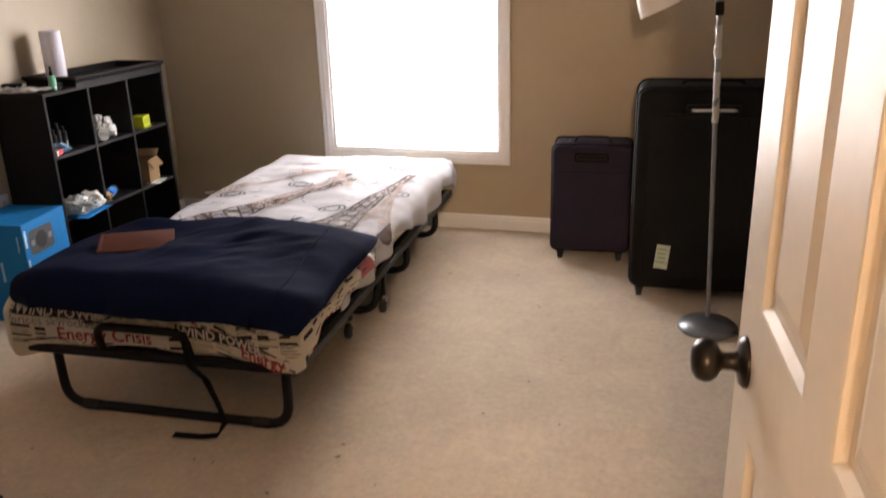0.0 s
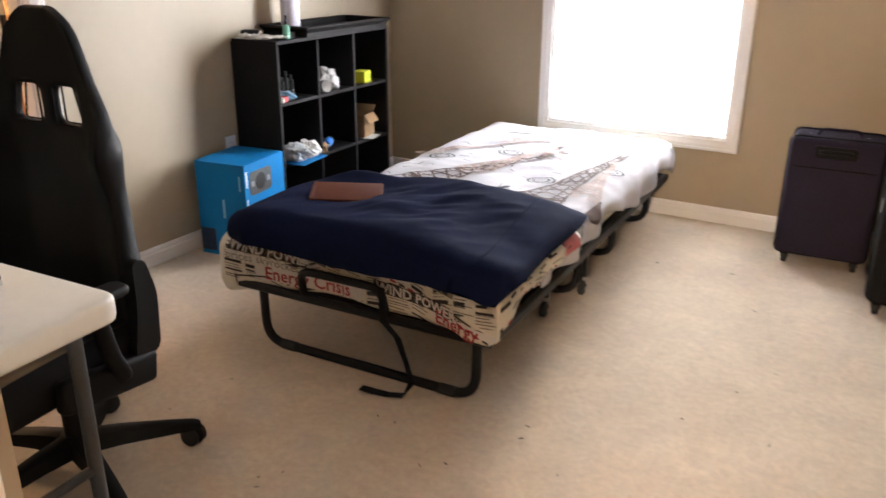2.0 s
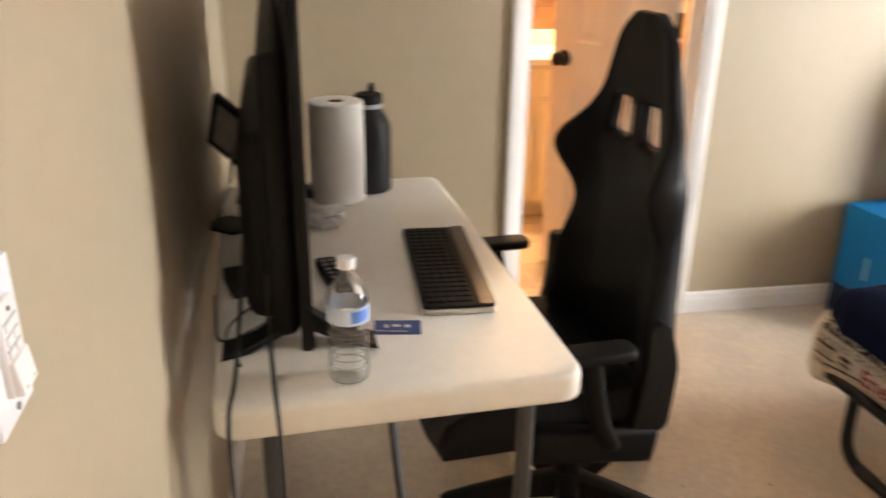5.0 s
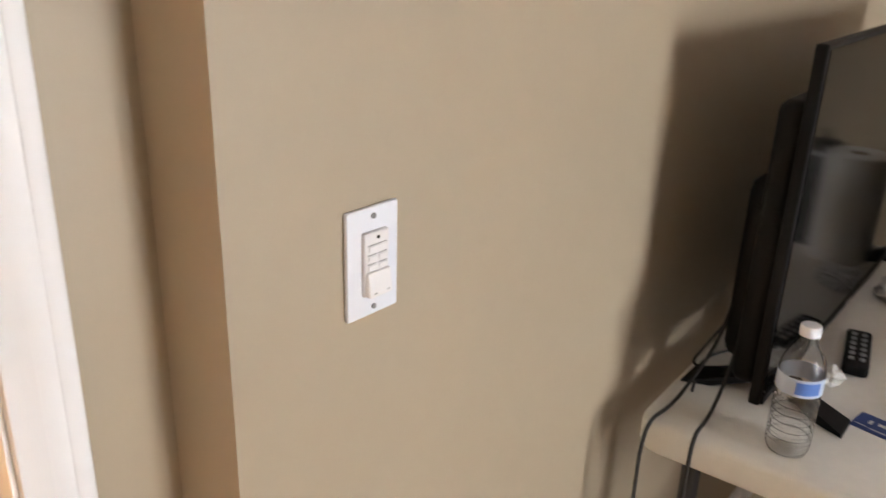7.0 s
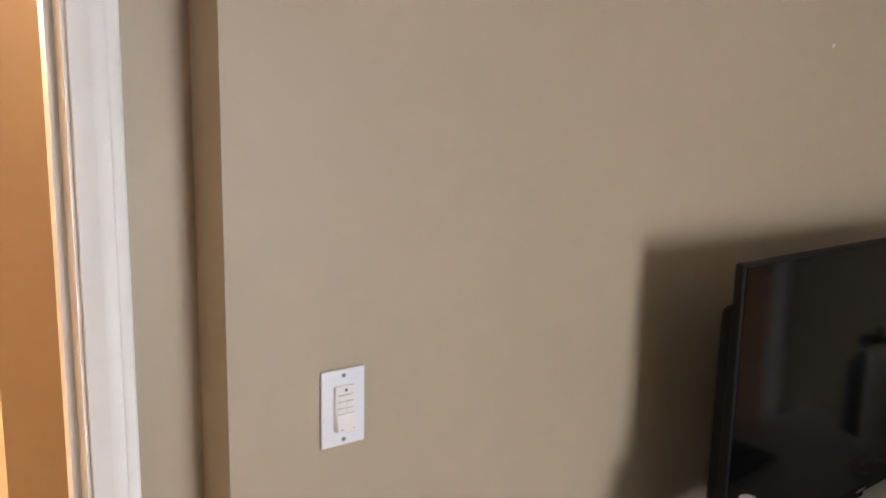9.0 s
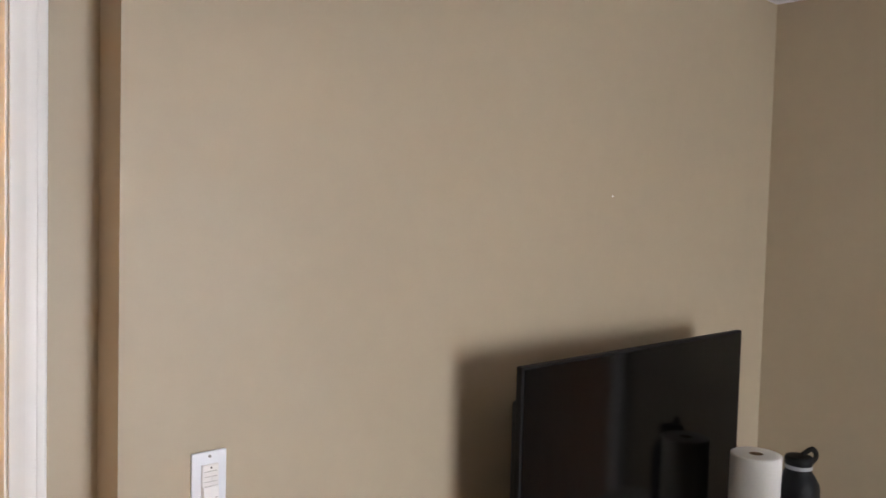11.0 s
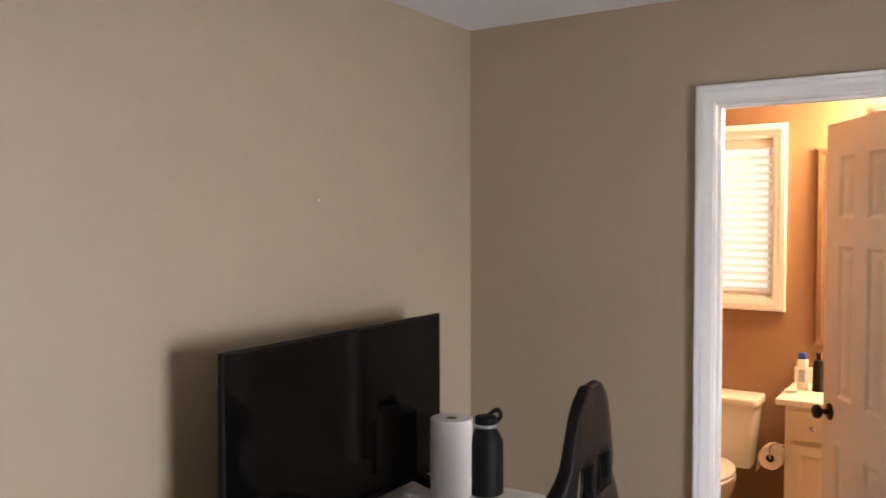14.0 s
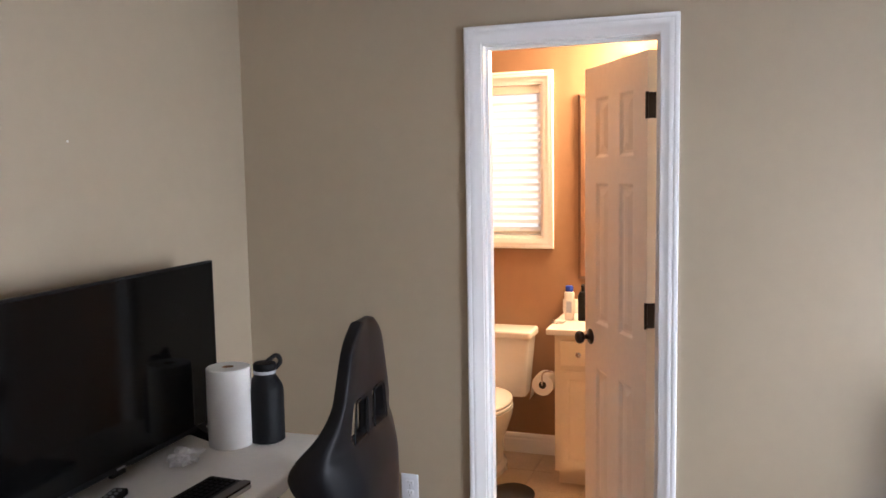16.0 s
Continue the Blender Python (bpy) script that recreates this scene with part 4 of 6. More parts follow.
for sx in (-1, 1):
    x = sx * 0.375
    blade = [(0.0, 0.805), (0.022, 0.80), (0.075, 0.765), (0.128, 0.750), (0.130, 0.744), (0.085, 0.744), (0.0, 0.772), (-0.085, 0.744), (-0.132, 0.744), (-0.130, 0.750), (-0.075, 0.765), (-0.022, 0.80)]
    bm = bmesh.new()
    ring = [[bm.verts.new((x + o + sx * 0.25 * abs(y) * (o > 0 if sx > 0 else o < 0) + sx * 0.16 * abs(y), y, z)) for y, z in blade] for o in (-0.012, 0.012)]
    for k in range(len(blade)):
        q = (k + 1) % len(blade)
        bm.faces.new((ring[0][k], ring[0][q], ring[1][q], ring[1][k]))
    for side in ring:
        bm.faces.new(side)
    part("foot", bm, PLASTIC, tv)


def keyboard(label, m, w, d, cols):
    k = thing("keyboard", label, "keyboard", m)
    part("case", prism(rect(-w / 2, w / 2, -d / 2, d / 2, 0.012), 0, 0.012, 0.004), material("silver_plastic", (0.55, 0.53, 0.50), 0.35), k, smooth=40)
    part("deck", prism(rect(-w / 2 + 0.001, w / 2 - 0.001, -d / 2 + 0.001, d / 2 - 0.001, 0.012), 0.012, 0.018, 0.003), PLASTIC, k, smooth=40)
    first = None
    kw = (w - 0.03) / cols
    for r in range(5):
        for c in range(cols):
            if r == 4 and 3 < c < 8:
                continue
            x, y = -w / 2 + 0.015 + kw * (c + 0.5), -d / 2 + 0.018 + r * 0.0182
            if first is None:
                first = part("key", prism(rect(-kw * 0.42, kw * 0.42, -0.0075, 0.0075, 0.002, 2), 0, 0.004, 0.0012, 1), PLASTIC, k)
                first.location = (x, y, 0.018)
            else:
                o = new("key", first.data)
                o.parent, o.location = k, (x, y, 0.018)
    part("space_bar", prism(rect(-kw * 2, kw * 2, -0.0075, 0.0075, 0.002, 2), 0, 0.004, 0.0012, 1), PLASTIC, k).location = (-w / 2 + 0.015 + kw * 6, -d / 2 + 0.018 + 4 * 0.0182, 0.018)
    return k


kb = keyboard("long black keyboard with a glossy brown palm rest and silver edge", pose(-1.772, 0.503, 0.743, 0, 0, -2.5), 0.425, 0.142, 18)
part("palm_rest", prism(rect(-0.21, 0.21, 0.040, 0.0705, 0.010), 0.018, 0.0205, 0.001), material("glossy_dark_brown", (0.06, 0.032, 0.020), 0.34), kb, "glossy dark brown strip")
sk = thing("remote_control", "small black remote control lying under the screen", "remote control", pose(-1.755, 0.272, 0.743, 0, 0, 12))
part("body", prism(rect(-0.085, 0.085, -0.022, 0.022, 0.01), 0, 0.018, 0.004), PLASTIC, sk, smooth=40)
for i in range(6):
    for j in range(2):
        part("button", lathe([(0.0055, 0.018), (0.0055, 0.0205), (0, 0.021)], 10, m=Matrix.Translation((-0.06 + 0.022 * i, -0.009 + 0.018 * j, 0))), GREYP, sk)

# water bottle
bt = thing("water_bottle", "clear ribbed plastic water bottle with a blue label and white cap", "bottle", pose(-1.366, 0.274, 0.743, 0, 0, 40))
prof = [(0, 0.004), (0.022, 0.001), (0.029, 0.004), (0.0315, 0.012)]
for i in range(6):
    z = 0.018 + i * 0.0135
    prof += [(0.0322, z), (0.0322, z + 0.006), (0.0286, z + 0.0085), (0.0286, z + 0.0105)]
prof += [(0.0322, 0.103), (0.0325, 0.106), (0.0325, 0.136), (0.0322, 0.140), (0.030, 0.152), (0.024, 0.166), (0.016, 0.178), (0.0125, 0.184), (0.0125, 0.190), (0.0135, 0.191), (0.0125, 0.193)]
part("shell", lathe(prof, 40), clear("clear_plastic", (0.98, 0.985, 0.99), 0.03, 1.40), bt, smooth=50).modifiers.new("wall", 'SOLIDIFY').thickness = 0.0013
part("label_band", lathe([(0.0328, 0.107), (0.0328, 0.135)], 40), material("pale_blue_label", (0.55, 0.66, 0.85), 0.35), bt, "pale blue and white label")
for a0, a1, z0, z1 in ((-0.6, 0.5, 0.111, 0.131), (1.9, 2.9, 0.109, 0.127)):
    part("label_print", grid_sheet(10, 1, lambda u, v: Vector((0.0331 * math.cos(a0 + (a1 - a0) * u), 0.0331 * math.sin(a0 + (a1 - a0) * u), z0 + (z1 - z0) * v))), material("blue_ink", (0.10, 0.22, 0.62), 0.35), bt)
part("cap", lathe([(0, 0.193), (0.0145, 0.193), (0.0148, 0.206), (0.0135, 0.2085), (0, 0.2085)], 32), SWITCHW, bt, smooth=40)

cardm = thing("card", "blue printed plastic card lying on the table", "card", pose(-1.527, 0.372, 0.7425, 0, 0, 82))
part("plate", prism(rect(-0.0425, 0.0425, -0.027, 0.027, 0.004), 0, 0.0009), material("blue_card", (0.025, 0.06, 0.24), 0.35, var=0.25, scale=60), cardm)
for x, y, w, h in ((-0.02, 0.004, 0.006, 0.012), (-0.002, 0.006, 0.014, 0.008), (0.018, 0.004, 0.010, 0.010), (-0.03, -0.014, 0.02, 0.002), (0.0, -0.016, 0.03, 0.002)):
    part("print_bar", box(x - w / 2, x + w / 2, y - h / 2, y + h / 2, 0.0009, 0.0012), PAPER, cardm)


def paper_roll(name, label, m, r, h, mat, cut=True):
    t = thing(name, label, "paper roll", m)
    part("paper", lathe([(0.020, 0.0), (r - 0.003, 0.0), (r, 0.003), (r + 0.0008, h * 0.5), (r, h - 0.003), (r - 0.003, h), (0.020, h), (0.020, 0)], 48), mat, t, smooth=40)
    part("core", lathe([(0.0198, 0.001), (0.0198, h - 0.001), (0.018, h - 0.001), (0.018, 0.001), (0.0198, 0.001)], 28), CARD, t)
    if cut:
        bm = grid_sheet(12, 10, lambda u, v: Vector(((r + 0.0025 - 0.0012 * u) * math.cos(2.0 + 0.9 * u), (r + 0.0025 - 0.0012 * u) * math.sin(2.0 + 0.9 * u), 0.002 + v * (h - 0.004))))
        part("loose_edge", bm, mat, t)
    return t


paper_roll("paper_towel_roll", "white embossed paper towel roll standing on the table", pose(-2.285, 0.312, 0.743), 0.070, 0.258, SOFTPAPER)

fl = thing("water_flask", "matte black insulated flask with a looped lid", "flask", pose(-2.360, 0.402, 0.743, 0, 0, 165) @ Matrix.Diagonal((1.26, 1.26, 1.10, 1)))
FLB = material("matte_black_coating", (0.008, 0.0085, 0.010), 0.5, var=0.2, scale=20, bump=0.06, bscale=500, spec=0.18)
part("body", lathe([(0, 0), (0.044, 0), (0.047, 0.003), (0.047, 0.150), (0.045, 0.165), (0.036, 0.185), (0.029, 0.196), (0.028, 0.205)], 44), FLB, fl, smooth=40)
part("neck_ring", lathe([(0.0285, 0.204), (0.0295, 0.205), (0.0295, 0.213), (0.0285, 0.214)], 40), material("grey_band", (0.35, 0.36, 0.38), 0.4), fl)
ld = part("lid", lathe([(0.029, 0.214), (0.030, 0.216), (0.030, 0.232), (0.027, 0.236), (0.012, 0.238), (0, 0.238)], 40), PLASTIC, fl, smooth=40)
part("carry_loop", tube(rounded([(0.010, 0, 0.237), (0.045, 0, 0.252), (0.062, 0, 0.225), (0.034, 0, 0.206)], 0.02, 6), 0.0045, 10, flat=1.6), PLASTIC, ld, smooth=50)

# photo frame behind the screen, tilted on its strut
pf = thing("photo_frame", "small dark picture frame leaning on a wire stand behind the television", "picture frame", pose(-2.10, 0.055, 0.743, 0, 0, 50) @ Matrix.Scale(1.12, 4))
fm = Matrix.Translation((0, 0, 0.205)) @ Matrix.Rotation(radians(28), 4, 'Y') @ Matrix.Rotation(radians(12), 4, 'X')
bm = moved(surround([(-0.035, 0, -0.05), (0.035, 0, -0.05), (0.035, 0, 0.05), (-0.035, 0, 0.05)], (0, 1, 0), [(0, 0), (0, 0.008), (0.004, 0.012), (0.014, 0.012), (0.014, 0)], True), fm)
part("frame", bm, BLACKM, pf)
part("picture", moved(box(-0.035, 0.035, 0.001, 0.003, -0.05, 0.05), fm), material("grey_picture", (0.42, 0.40, 0.37), 0.3, var=0.4, scale=40), pf)
part("stand", tube(rounded([(-0.03, -0.03, 0), (0.0, 0.0, 0.10), (0.005, 0.004, 0.165)], 0.03), 0.004, 8), CHROME, pf, smooth=40)
part("base", prism(rect(-0.055, 0.04, -0.045, 0.04, 0.02), 0, 0.006, 0.002), PLASTIC, pf)

# cables
def cable(label, pts, r=0.0034, name="power_cable"):
    t = thing(name, label, "cable")
    part("cord", tube(rounded(pts, 0.06, 6), r, 8), RUBBER, t, smooth=60)
    return t


cable("black power cable from the television, hanging over the table's end", [(-1.49, 0.15, 0.95), (-1.44, 0.15, 0.80), (-1.36, 0.155, 0.748), (-1.292, 0.16, 0.752), (-1.278, 0.163, 0.70), (-1.27, 0.165, 0.30), (-1.24, 0.10, 0.012), (-1.0, 0.03, 0.006)])
cable("black signal cable from the television, hanging over the table's end", [(-1.56, 0.12, 0.98), (-1.50, 0.10, 0.80), (-1.36, 0.095, 0.748), (-1.280, 0.09, 0.752), (-1.268, 0.088, 0.70), (-1.26, 0.09, 0.30), (-1.22, 0.06, 0.012), (-0.98, 0.03, 0.006)])
cable("tangled thin cable on the table behind the television", [(-1.42, 0.10, 0.748), (-1.55, 0.06, 0.748), (-1.66, 0.12, 0.748), (-1.58, 0.15, 0.75), (-1.48, 0.06, 0.75), (-1.70, 0.04, 0.748)], 0.0025)
adp = thing("power_adapter", "black power brick on the table behind the television", "adapter", pose(-1.74, 0.085, 0.743, 0, 0, 15))
part("brick", box(-0.05, 0.05, -0.024, 0.024, 0, 0.03, 0.005, 2), PLASTIC, adp)
bagt = thing("plastic_wrap", "crumpled clear and white plastic wrap under the screen", "wrapping", pose(-2.10, 0.27, 0.744))


def crumple(rx, ry, rz, seed, n=18):
    bm = bmesh.new()
    bmesh.ops.create_icosphere(bm, subdivisions=4, radius=1)
    for v in bm.verts:
        k = 1 + 0.45 * noise.noise(v.co * 1.7 + Vector((seed, 0, 0))) + 0.25 * noise.noise(v.co * 4.5 + Vector((0, seed, 0))) + 0.14 * noise.noise(v.co * 11 + Vector((0, 0, seed)))
        v.co = Vector((v.co.x * rx * k, v.co.y * ry * k, max(0, v.co.z * k + 0.8) * rz))
    return bm


part("wrap", crumple(0.055, 0.045, 0.022, 3.0), material("white_film", (0.7, 0.7, 0.7), 0.3), bagt, smooth=30)
wr = thing("crumpled_tissue", "small crumpled white tissue beside the remote", "tissue", pose(-1.625, 0.262, 0.743))
part("paper", crumple(0.028, 0.02, 0.014, 8.0), PAPER, wr, smooth=30)

# ---------------- chair ----------------
CH = pose(-1.897, 0.8445, 0, 0, 0, 4.5)
chair = thing("gaming_chair", "black faux-leather racing-style office chair with winged back", "chair", CH)
HALF = [(0.43, 0.25), (0.50, 0.262), (0.58, 0.258), (0.64, 0.246), (0.70, 0.230), (0.775, 0.212), (0.83, 0.214), (0.87, 0.234), (0.91, 0.248), (0.945, 0.244), (0.98, 0.218), (1.01, 0.192),
        (1.04, 0.172), (1.08, 0.152), (1.12, 0.138), (1.16, 0.124), (1.20, 0.106), (1.225, 0.082), (1.243, 0.055), (1.255, 0.03)]
WING = [(0.43, 0.085), (0.60, 0.095), (0.66, 0.088), (0.73, 0.060), (0.79, 0.046), (0.84, 0.074), (0.88, 0.110), (0.92, 0.124), (0.96, 0.100), (1.0, 0.055), (1.03, 0.036), (1.07, 0.022), (1.26, 0.012)]


def along(table, z):
    """Straight interpolation in (height, value) pairs."""
    for (a, x), (b, y) in zip(table, table[1:]):
        if a <= z <= b:
            return x + (y - x) * (z - a) / (b - a)
    return table[-1][1] if z > 1 else table[0][1]


def half_at(z):
    return along(HALF, z) + (0.012 if z < 1.05 else 0.006)


def back_mesh():
    bm = bmesh.new()
    zs = [0.43, 0.48, 0.54, 0.60, 0.66, 0.72, 0.78, 0.83, 0.88, 0.92, 0.95, 0.968, 1.0, 1.03, 1.066, 1.085, 1.13, 1.17, 1.20, 1.225, 1.245, 1.255]
    inner = [-0.126, -0.106, -0.027, 0, 0.027, 0.106, 0.126]
    grid = []
    for z in zs:
        h = half_at(z)
        k = min(1.0, h * 0.72 / 0.115)
        slant = (1.06 - z) * 0.16 if 0.9 < z < 1.1 else 0.0
        xs = []
        for c in inner:
            s = 0 if c == 0 else math.copysign(slant, c) * (1 if abs(c) > 0.03 else 0)
            xs.append(c * k + (s if abs(c) > 0.05 else 0.35 * s))
        outer = max(abs(xs[0]) + 0.01, h)
        side = [abs(xs[0]) + (outer - abs(xs[0])) * f for f in (0.35, 0.7, 1.0)]
        row = [-s for s in reversed(side)] + xs + side
        line = []
        for x in row:
            f = min(1.0, abs(x) / max(h, 0.01))
            wing = along(WING, z) * f ** 2.8
            pad = 0.010 * math.cos(f * math.pi / 2) + 0.012 * math.exp(-((z - 0.66) / 0.12) ** 2) * math.cos(f * math.pi / 2)
            y = 0.122 - wing - pad
            line.append(bm.verts.new((x, y, z)))
        grid.append(line)
    rear = []
    for z, line in zip(zs, grid):
        h = half_at(z)
        back = []
        for v in line:
            f = min(1.0, abs(v.co.x) / h)
            low = min(1.0, max(0.0, (0.97 - z) / 0.08)) * min(1.0, (z - 0.40) / 0.08)
            back.append(bm.verts.new(v.co + Vector((0, (0.027 if z > 0.95 else 0.034) - 0.006 * f ** 4 + 0.6 * along(WING, z) * f ** 2.8 + 0.030 * low * (1 - f ** 4), 0))))
        rear.append(back)
    n, m = len(zs), len(grid[0])

    def solid(i, j):
        return 0 <= i < n - 1 and 0 <= j < m - 1 and not (0.968 < (zs[i] + zs[i + 1]) / 2 < 1.066 and j in (4, 7))
    for i in range(n - 1):
        for j in range(m - 1):
            if solid(i, j):
                bm.faces.new((grid[i][j], grid[i][j + 1], grid[i + 1][j + 1], grid[i + 1][j]))
                bm.faces.new((rear[i][j], rear[i + 1][j], rear[i + 1][j + 1], rear[i][j + 1]))
                for di, dj, p, q in ((-1, 0, (i, j), (i, j + 1)), (1, 0, (i + 1, j), (i + 1, j + 1)), (0, -1, (i, j), (i + 1, j)), (0, 1, (i, j + 1), (i + 1, j + 1))):
                    if not solid(i + di, j + dj):
                        bm.faces.new((grid[p[0]][p[1]], grid[q[0]][q[1]], rear[q[0]][q[1]], rear[p[0]][p[1]]))
    return bm


bk = part("backrest", back_mesh(), LEATHER, chair, smooth=70)
sb = bk.modifiers.new("soft", 'SUBSURF')
sb.levels = sb.render_levels = 2

for sx in (-1, 1):
    c = [(sx * 0.025, 0.967), (sx * 0.025, 1.068), (sx * 0.103, 1.068), (sx * 0.123, 0.967)]
    for y in (0.112, 0.142):
        part("slot_trim", tube(rounded([(x, y, z) for x, z in c], 0.012, 4, True), 0.0026, 8, closed=True), PLASTIC, chair, "black plastic rim of a strap slot", smooth=60)


def seat_mesh():
    def fn(u, v):
        x = (u - 0.5) * 0.53
        y = -0.40 + v * 0.52
        f = abs(u - 0.5) * 2
        side = 0.045 * max(0, (f - 0.6) / 0.4) ** 1.2
        front = -0.05 * max(0, (0.22 - v) / 0.22) ** 1.8
        edge = min(1, (1 - f) / 0.08, v / 0.06, (1 - v) / 0.05)
        return Vector((x, y, 0.455 + side + front - 0.035 * (1 - max(0, edge)) ** 2 + 0.008 * math.cos(f * 2) * math.sin(v * 9)))

    def under(u, v):
        p = fn(u, v)
        return Vector((p.x * 0.96, p.y * 0.97, 0.345 + 0.03 * (abs(u - .5) * 2) ** 3))
    bm = grid_sheet(26, 24, fn)
    grid_sheet(26, 24, under, bm)
    b1 = [e for e in bm.edges if e.is_boundary]
    bmesh.ops.bridge_loops(bm, edges=b1)
    return bm


st = part("seat", seat_mesh(), LEATHER, chair, smooth=60)
for sx in (-1, 1):
    hinge_prof = rounded([(sx * 0.292, 0.02, 0.40), (sx * 0.292, 0.105, 0.40), (sx * 0.292, 0.115, 0.56), (sx * 0.292, 0.085, 0.66), (sx * 0.292, 0.045, 0.66), (sx * 0.292, 0.045, 0.54)], 0.03, 4, True)
    bm = bmesh.new()
    f1 = bm.faces.new([bm.verts.new(p) for p in hinge_prof])
    ext = bmesh.ops.extrude_face_region(bm, geom=[f1])
    bmesh.ops.translate(bm, verts=[v for v in ext["geom"] if isinstance(v, bmesh.types.BMVert)], vec=(-sx * 0.035, 0, 0))
    part("recline_cover", bm, PLASTIC, chair, "black plastic recline hinge cover")
    part("side_shroud", moved(box(-0.022, 0.022, -0.16, 0.13, -0.045, 0.04, 0.015, 3), pose(sx * 0.278, -0.045, 0.385, -8)), PLASTIC, chair, smooth=40)
    a = part("arm_post", tube(rounded([(sx * 0.20, -0.02, 0.365), (sx * 0.30, -0.02, 0.37), (sx * 0.31, -0.07, 0.46), (sx * 0.31, -0.10, 0.61)], 0.05, 5), 0.022, 12, flat=0.7), PLASTIC, chair, smooth=50)
    part("arm_pad", prism([(x + sx * 0.31, y, 0) for x, y, _ in rect(-0.034, 0.034, -0.21, -0.005, 0.03, 5)], 0.612, 0.636, 0.010, 3), PLASTIC, a, smooth=50)
part("tilt_mechanism", box(-0.10, 0.10, -0.14, 0.06, 0.305, 0.352, 0.015, 2), PLASTIC, chair)
part("tilt_lever", tube([(0.09, -0.05, 0.33), (0.26, -0.06, 0.325)], 0.006, 8), PLASTIC, chair)
part("gas_lift", lathe([(0, 0.10), (0.028, 0.10), (0.028, 0.22), (0.018, 0.225), (0.018, 0.31), (0, 0.31)], 24, m=Matrix.Translation((0.028, 0.006, 0))), PLASTIC, chair, smooth=40)
part("hub", lathe([(0, 0.055), (0.040, 0.06), (0.052, 0.075), (0.050, 0.105), (0.036, 0.125), (0, 0.126)], 28, m=Matrix.Translation((0.028, 0.006, 0))), PLASTIC, chair, smooth=40)
for i in range(5):
    rm = Matrix.Translation((0.028, 0.006, 0)) @ Matrix.Rotation(radians(54 - 4.5 + 72 * i), 4, 'Z')
    bm = bmesh.new()
    rows = []
    for r, w, z, h in ((0.03, 0.032, 0.095, 0.03), (0.12, 0.029, 0.092, 0.024), (0.24, 0.024, 0.080, 0.017), (0.315, 0.020, 0.071, 0.012), (0.333, 0.012, 0.068, 0.009)):
        rows.append([bm.verts.new(rm @ Vector(p)) for p in ((r, -w, z - h), (r, w, z - h), (r, w * 0.8, z + h * 0.7), (r, w * 0.35, z + h), (r, -w * 0.35, z + h), (r, -w * 0.8, z + h * 0.7))])
    for a, c in zip(rows, rows[1:]):
        for k in range(6):
            bm.faces.new((a[k], a[(k + 1) % 6], c[(k + 1) % 6], c[k]))
    bm.faces.new(rows[0])
    bm.faces.new(rows[-1][::-1])
    arm = part("base_arm", bm, PLASTIC, chair, smooth=35)
    spin = Matrix.Translation(rm @ Vector((0.318, 0, 0))) @ Matrix.Rotation(1.1 * i, 4, 'Z')
    cs = part("castor", tube([(0, 0, 0.034), (0, 0, 0.066)], 0.009, 8), PLASTIC, arm)
    cs.matrix_local = spin
    for o in (-0.017, 0.017):
        wm = Matrix.Translation((-0.012, o, 0.030)) @ Matrix.Rotation(radians(90), 4, 'X')
        lathe_bm = lathe([(0, -0.011), (0.024, -0.011), (0.030, -0.006), (0.030, 0.006), (0.024, 0.011), (0, 0.011)], 22, m=spin @ wm)
        part("wheel", lathe_bm, RUBBER, arm, smooth=40)
    hood = lathe([(0.031, -0.009), (0.033, -0.006), (0.033, 0.006), (0.031, 0.009)], 22, m=spin @ Matrix.Translation((-0.012, 0, 0.030)) @ Matrix.Rotation(radians(90), 4, 'X'))
    part("castor_hood", hood, PLASTIC, arm, smooth=40)


# ---------------- bookcase ----------------
BK = pose(0, 0, 0)
bookcase = thing("bookcase", "black nine-cube bookcase, half full of small clutter", "bookcase")
Y0, Y1, X0, X1, TH = 2.625, 3.535, -2.908, -2.628, 0.016
CW = (Y1 - Y0 - TH) / 3
ZR = [0.05, 0.352, 0.655, 0.945]
for y in (Y0, Y1 - TH):
    part("side_panel", box(X0, X1, y, y + TH, 0, 0.945, 0.0015), BLACKM, bookcase)
for k in (1, 2):
    part("divider", box(X0, X1 - 0.004, Y0 + k * CW, Y0 + k * CW + TH, 0.05 + TH, 0.945, 0.0015), BLACKM, bookcase)
for i, z in enumerate(ZR):
    a, b = (Y0, Y1) if i == 3 else (Y0 + TH, Y1 - TH)
    for k in range(3) if i in (1, 2) else range(1):
        ya, yb = (Y0 + k * CW + TH, Y0 + (k + 1) * CW) if i in (1, 2) else (a, b)
        part("shelf" if i < 3 else "top_board", box(X0, X1 - (0.006 if i < 3 else -0.002), ya, yb, z, z + TH, 0.0015), BLACKM, bookcase)
part("back_panel", box(X0 - 0.006, X0, Y0, Y1, 0.0, 0.945), BLACKM, bookcase)
part("kick_board", box(X1 - 0.03, X1 - 0.015, Y0 + TH, Y1 - TH, 0, 0.05), BLACKM, bookcase)
TOP = 0.961
tray = thing("wooden_tray", "shallow black wooden tray lying upside up on the bookcase", "tray", pose(-2.755, 3.165, TOP + 0.001, 0, 0, -1))
bm = box(-0.13, 0.13, -0.31, 0.33, 0, 0.012)
part("tray_floor", bm, BLACKM, tray)
rim_bm = surround([(-0.13, -0.31, 0.0), (0.13, -0.31, 0.0), (0.13, 0.33, 0.0), (-0.13, 0.33, 0.0)], (0, 0, 1), [(0, 0), (0, 0.045), (0.006, 0.048), (0.022, 0.046), (0.026, 0.038), (0.012, 0.018), (0.012, 0)], True)
part("tray_rim", rim_bm, BLACKM, tray)
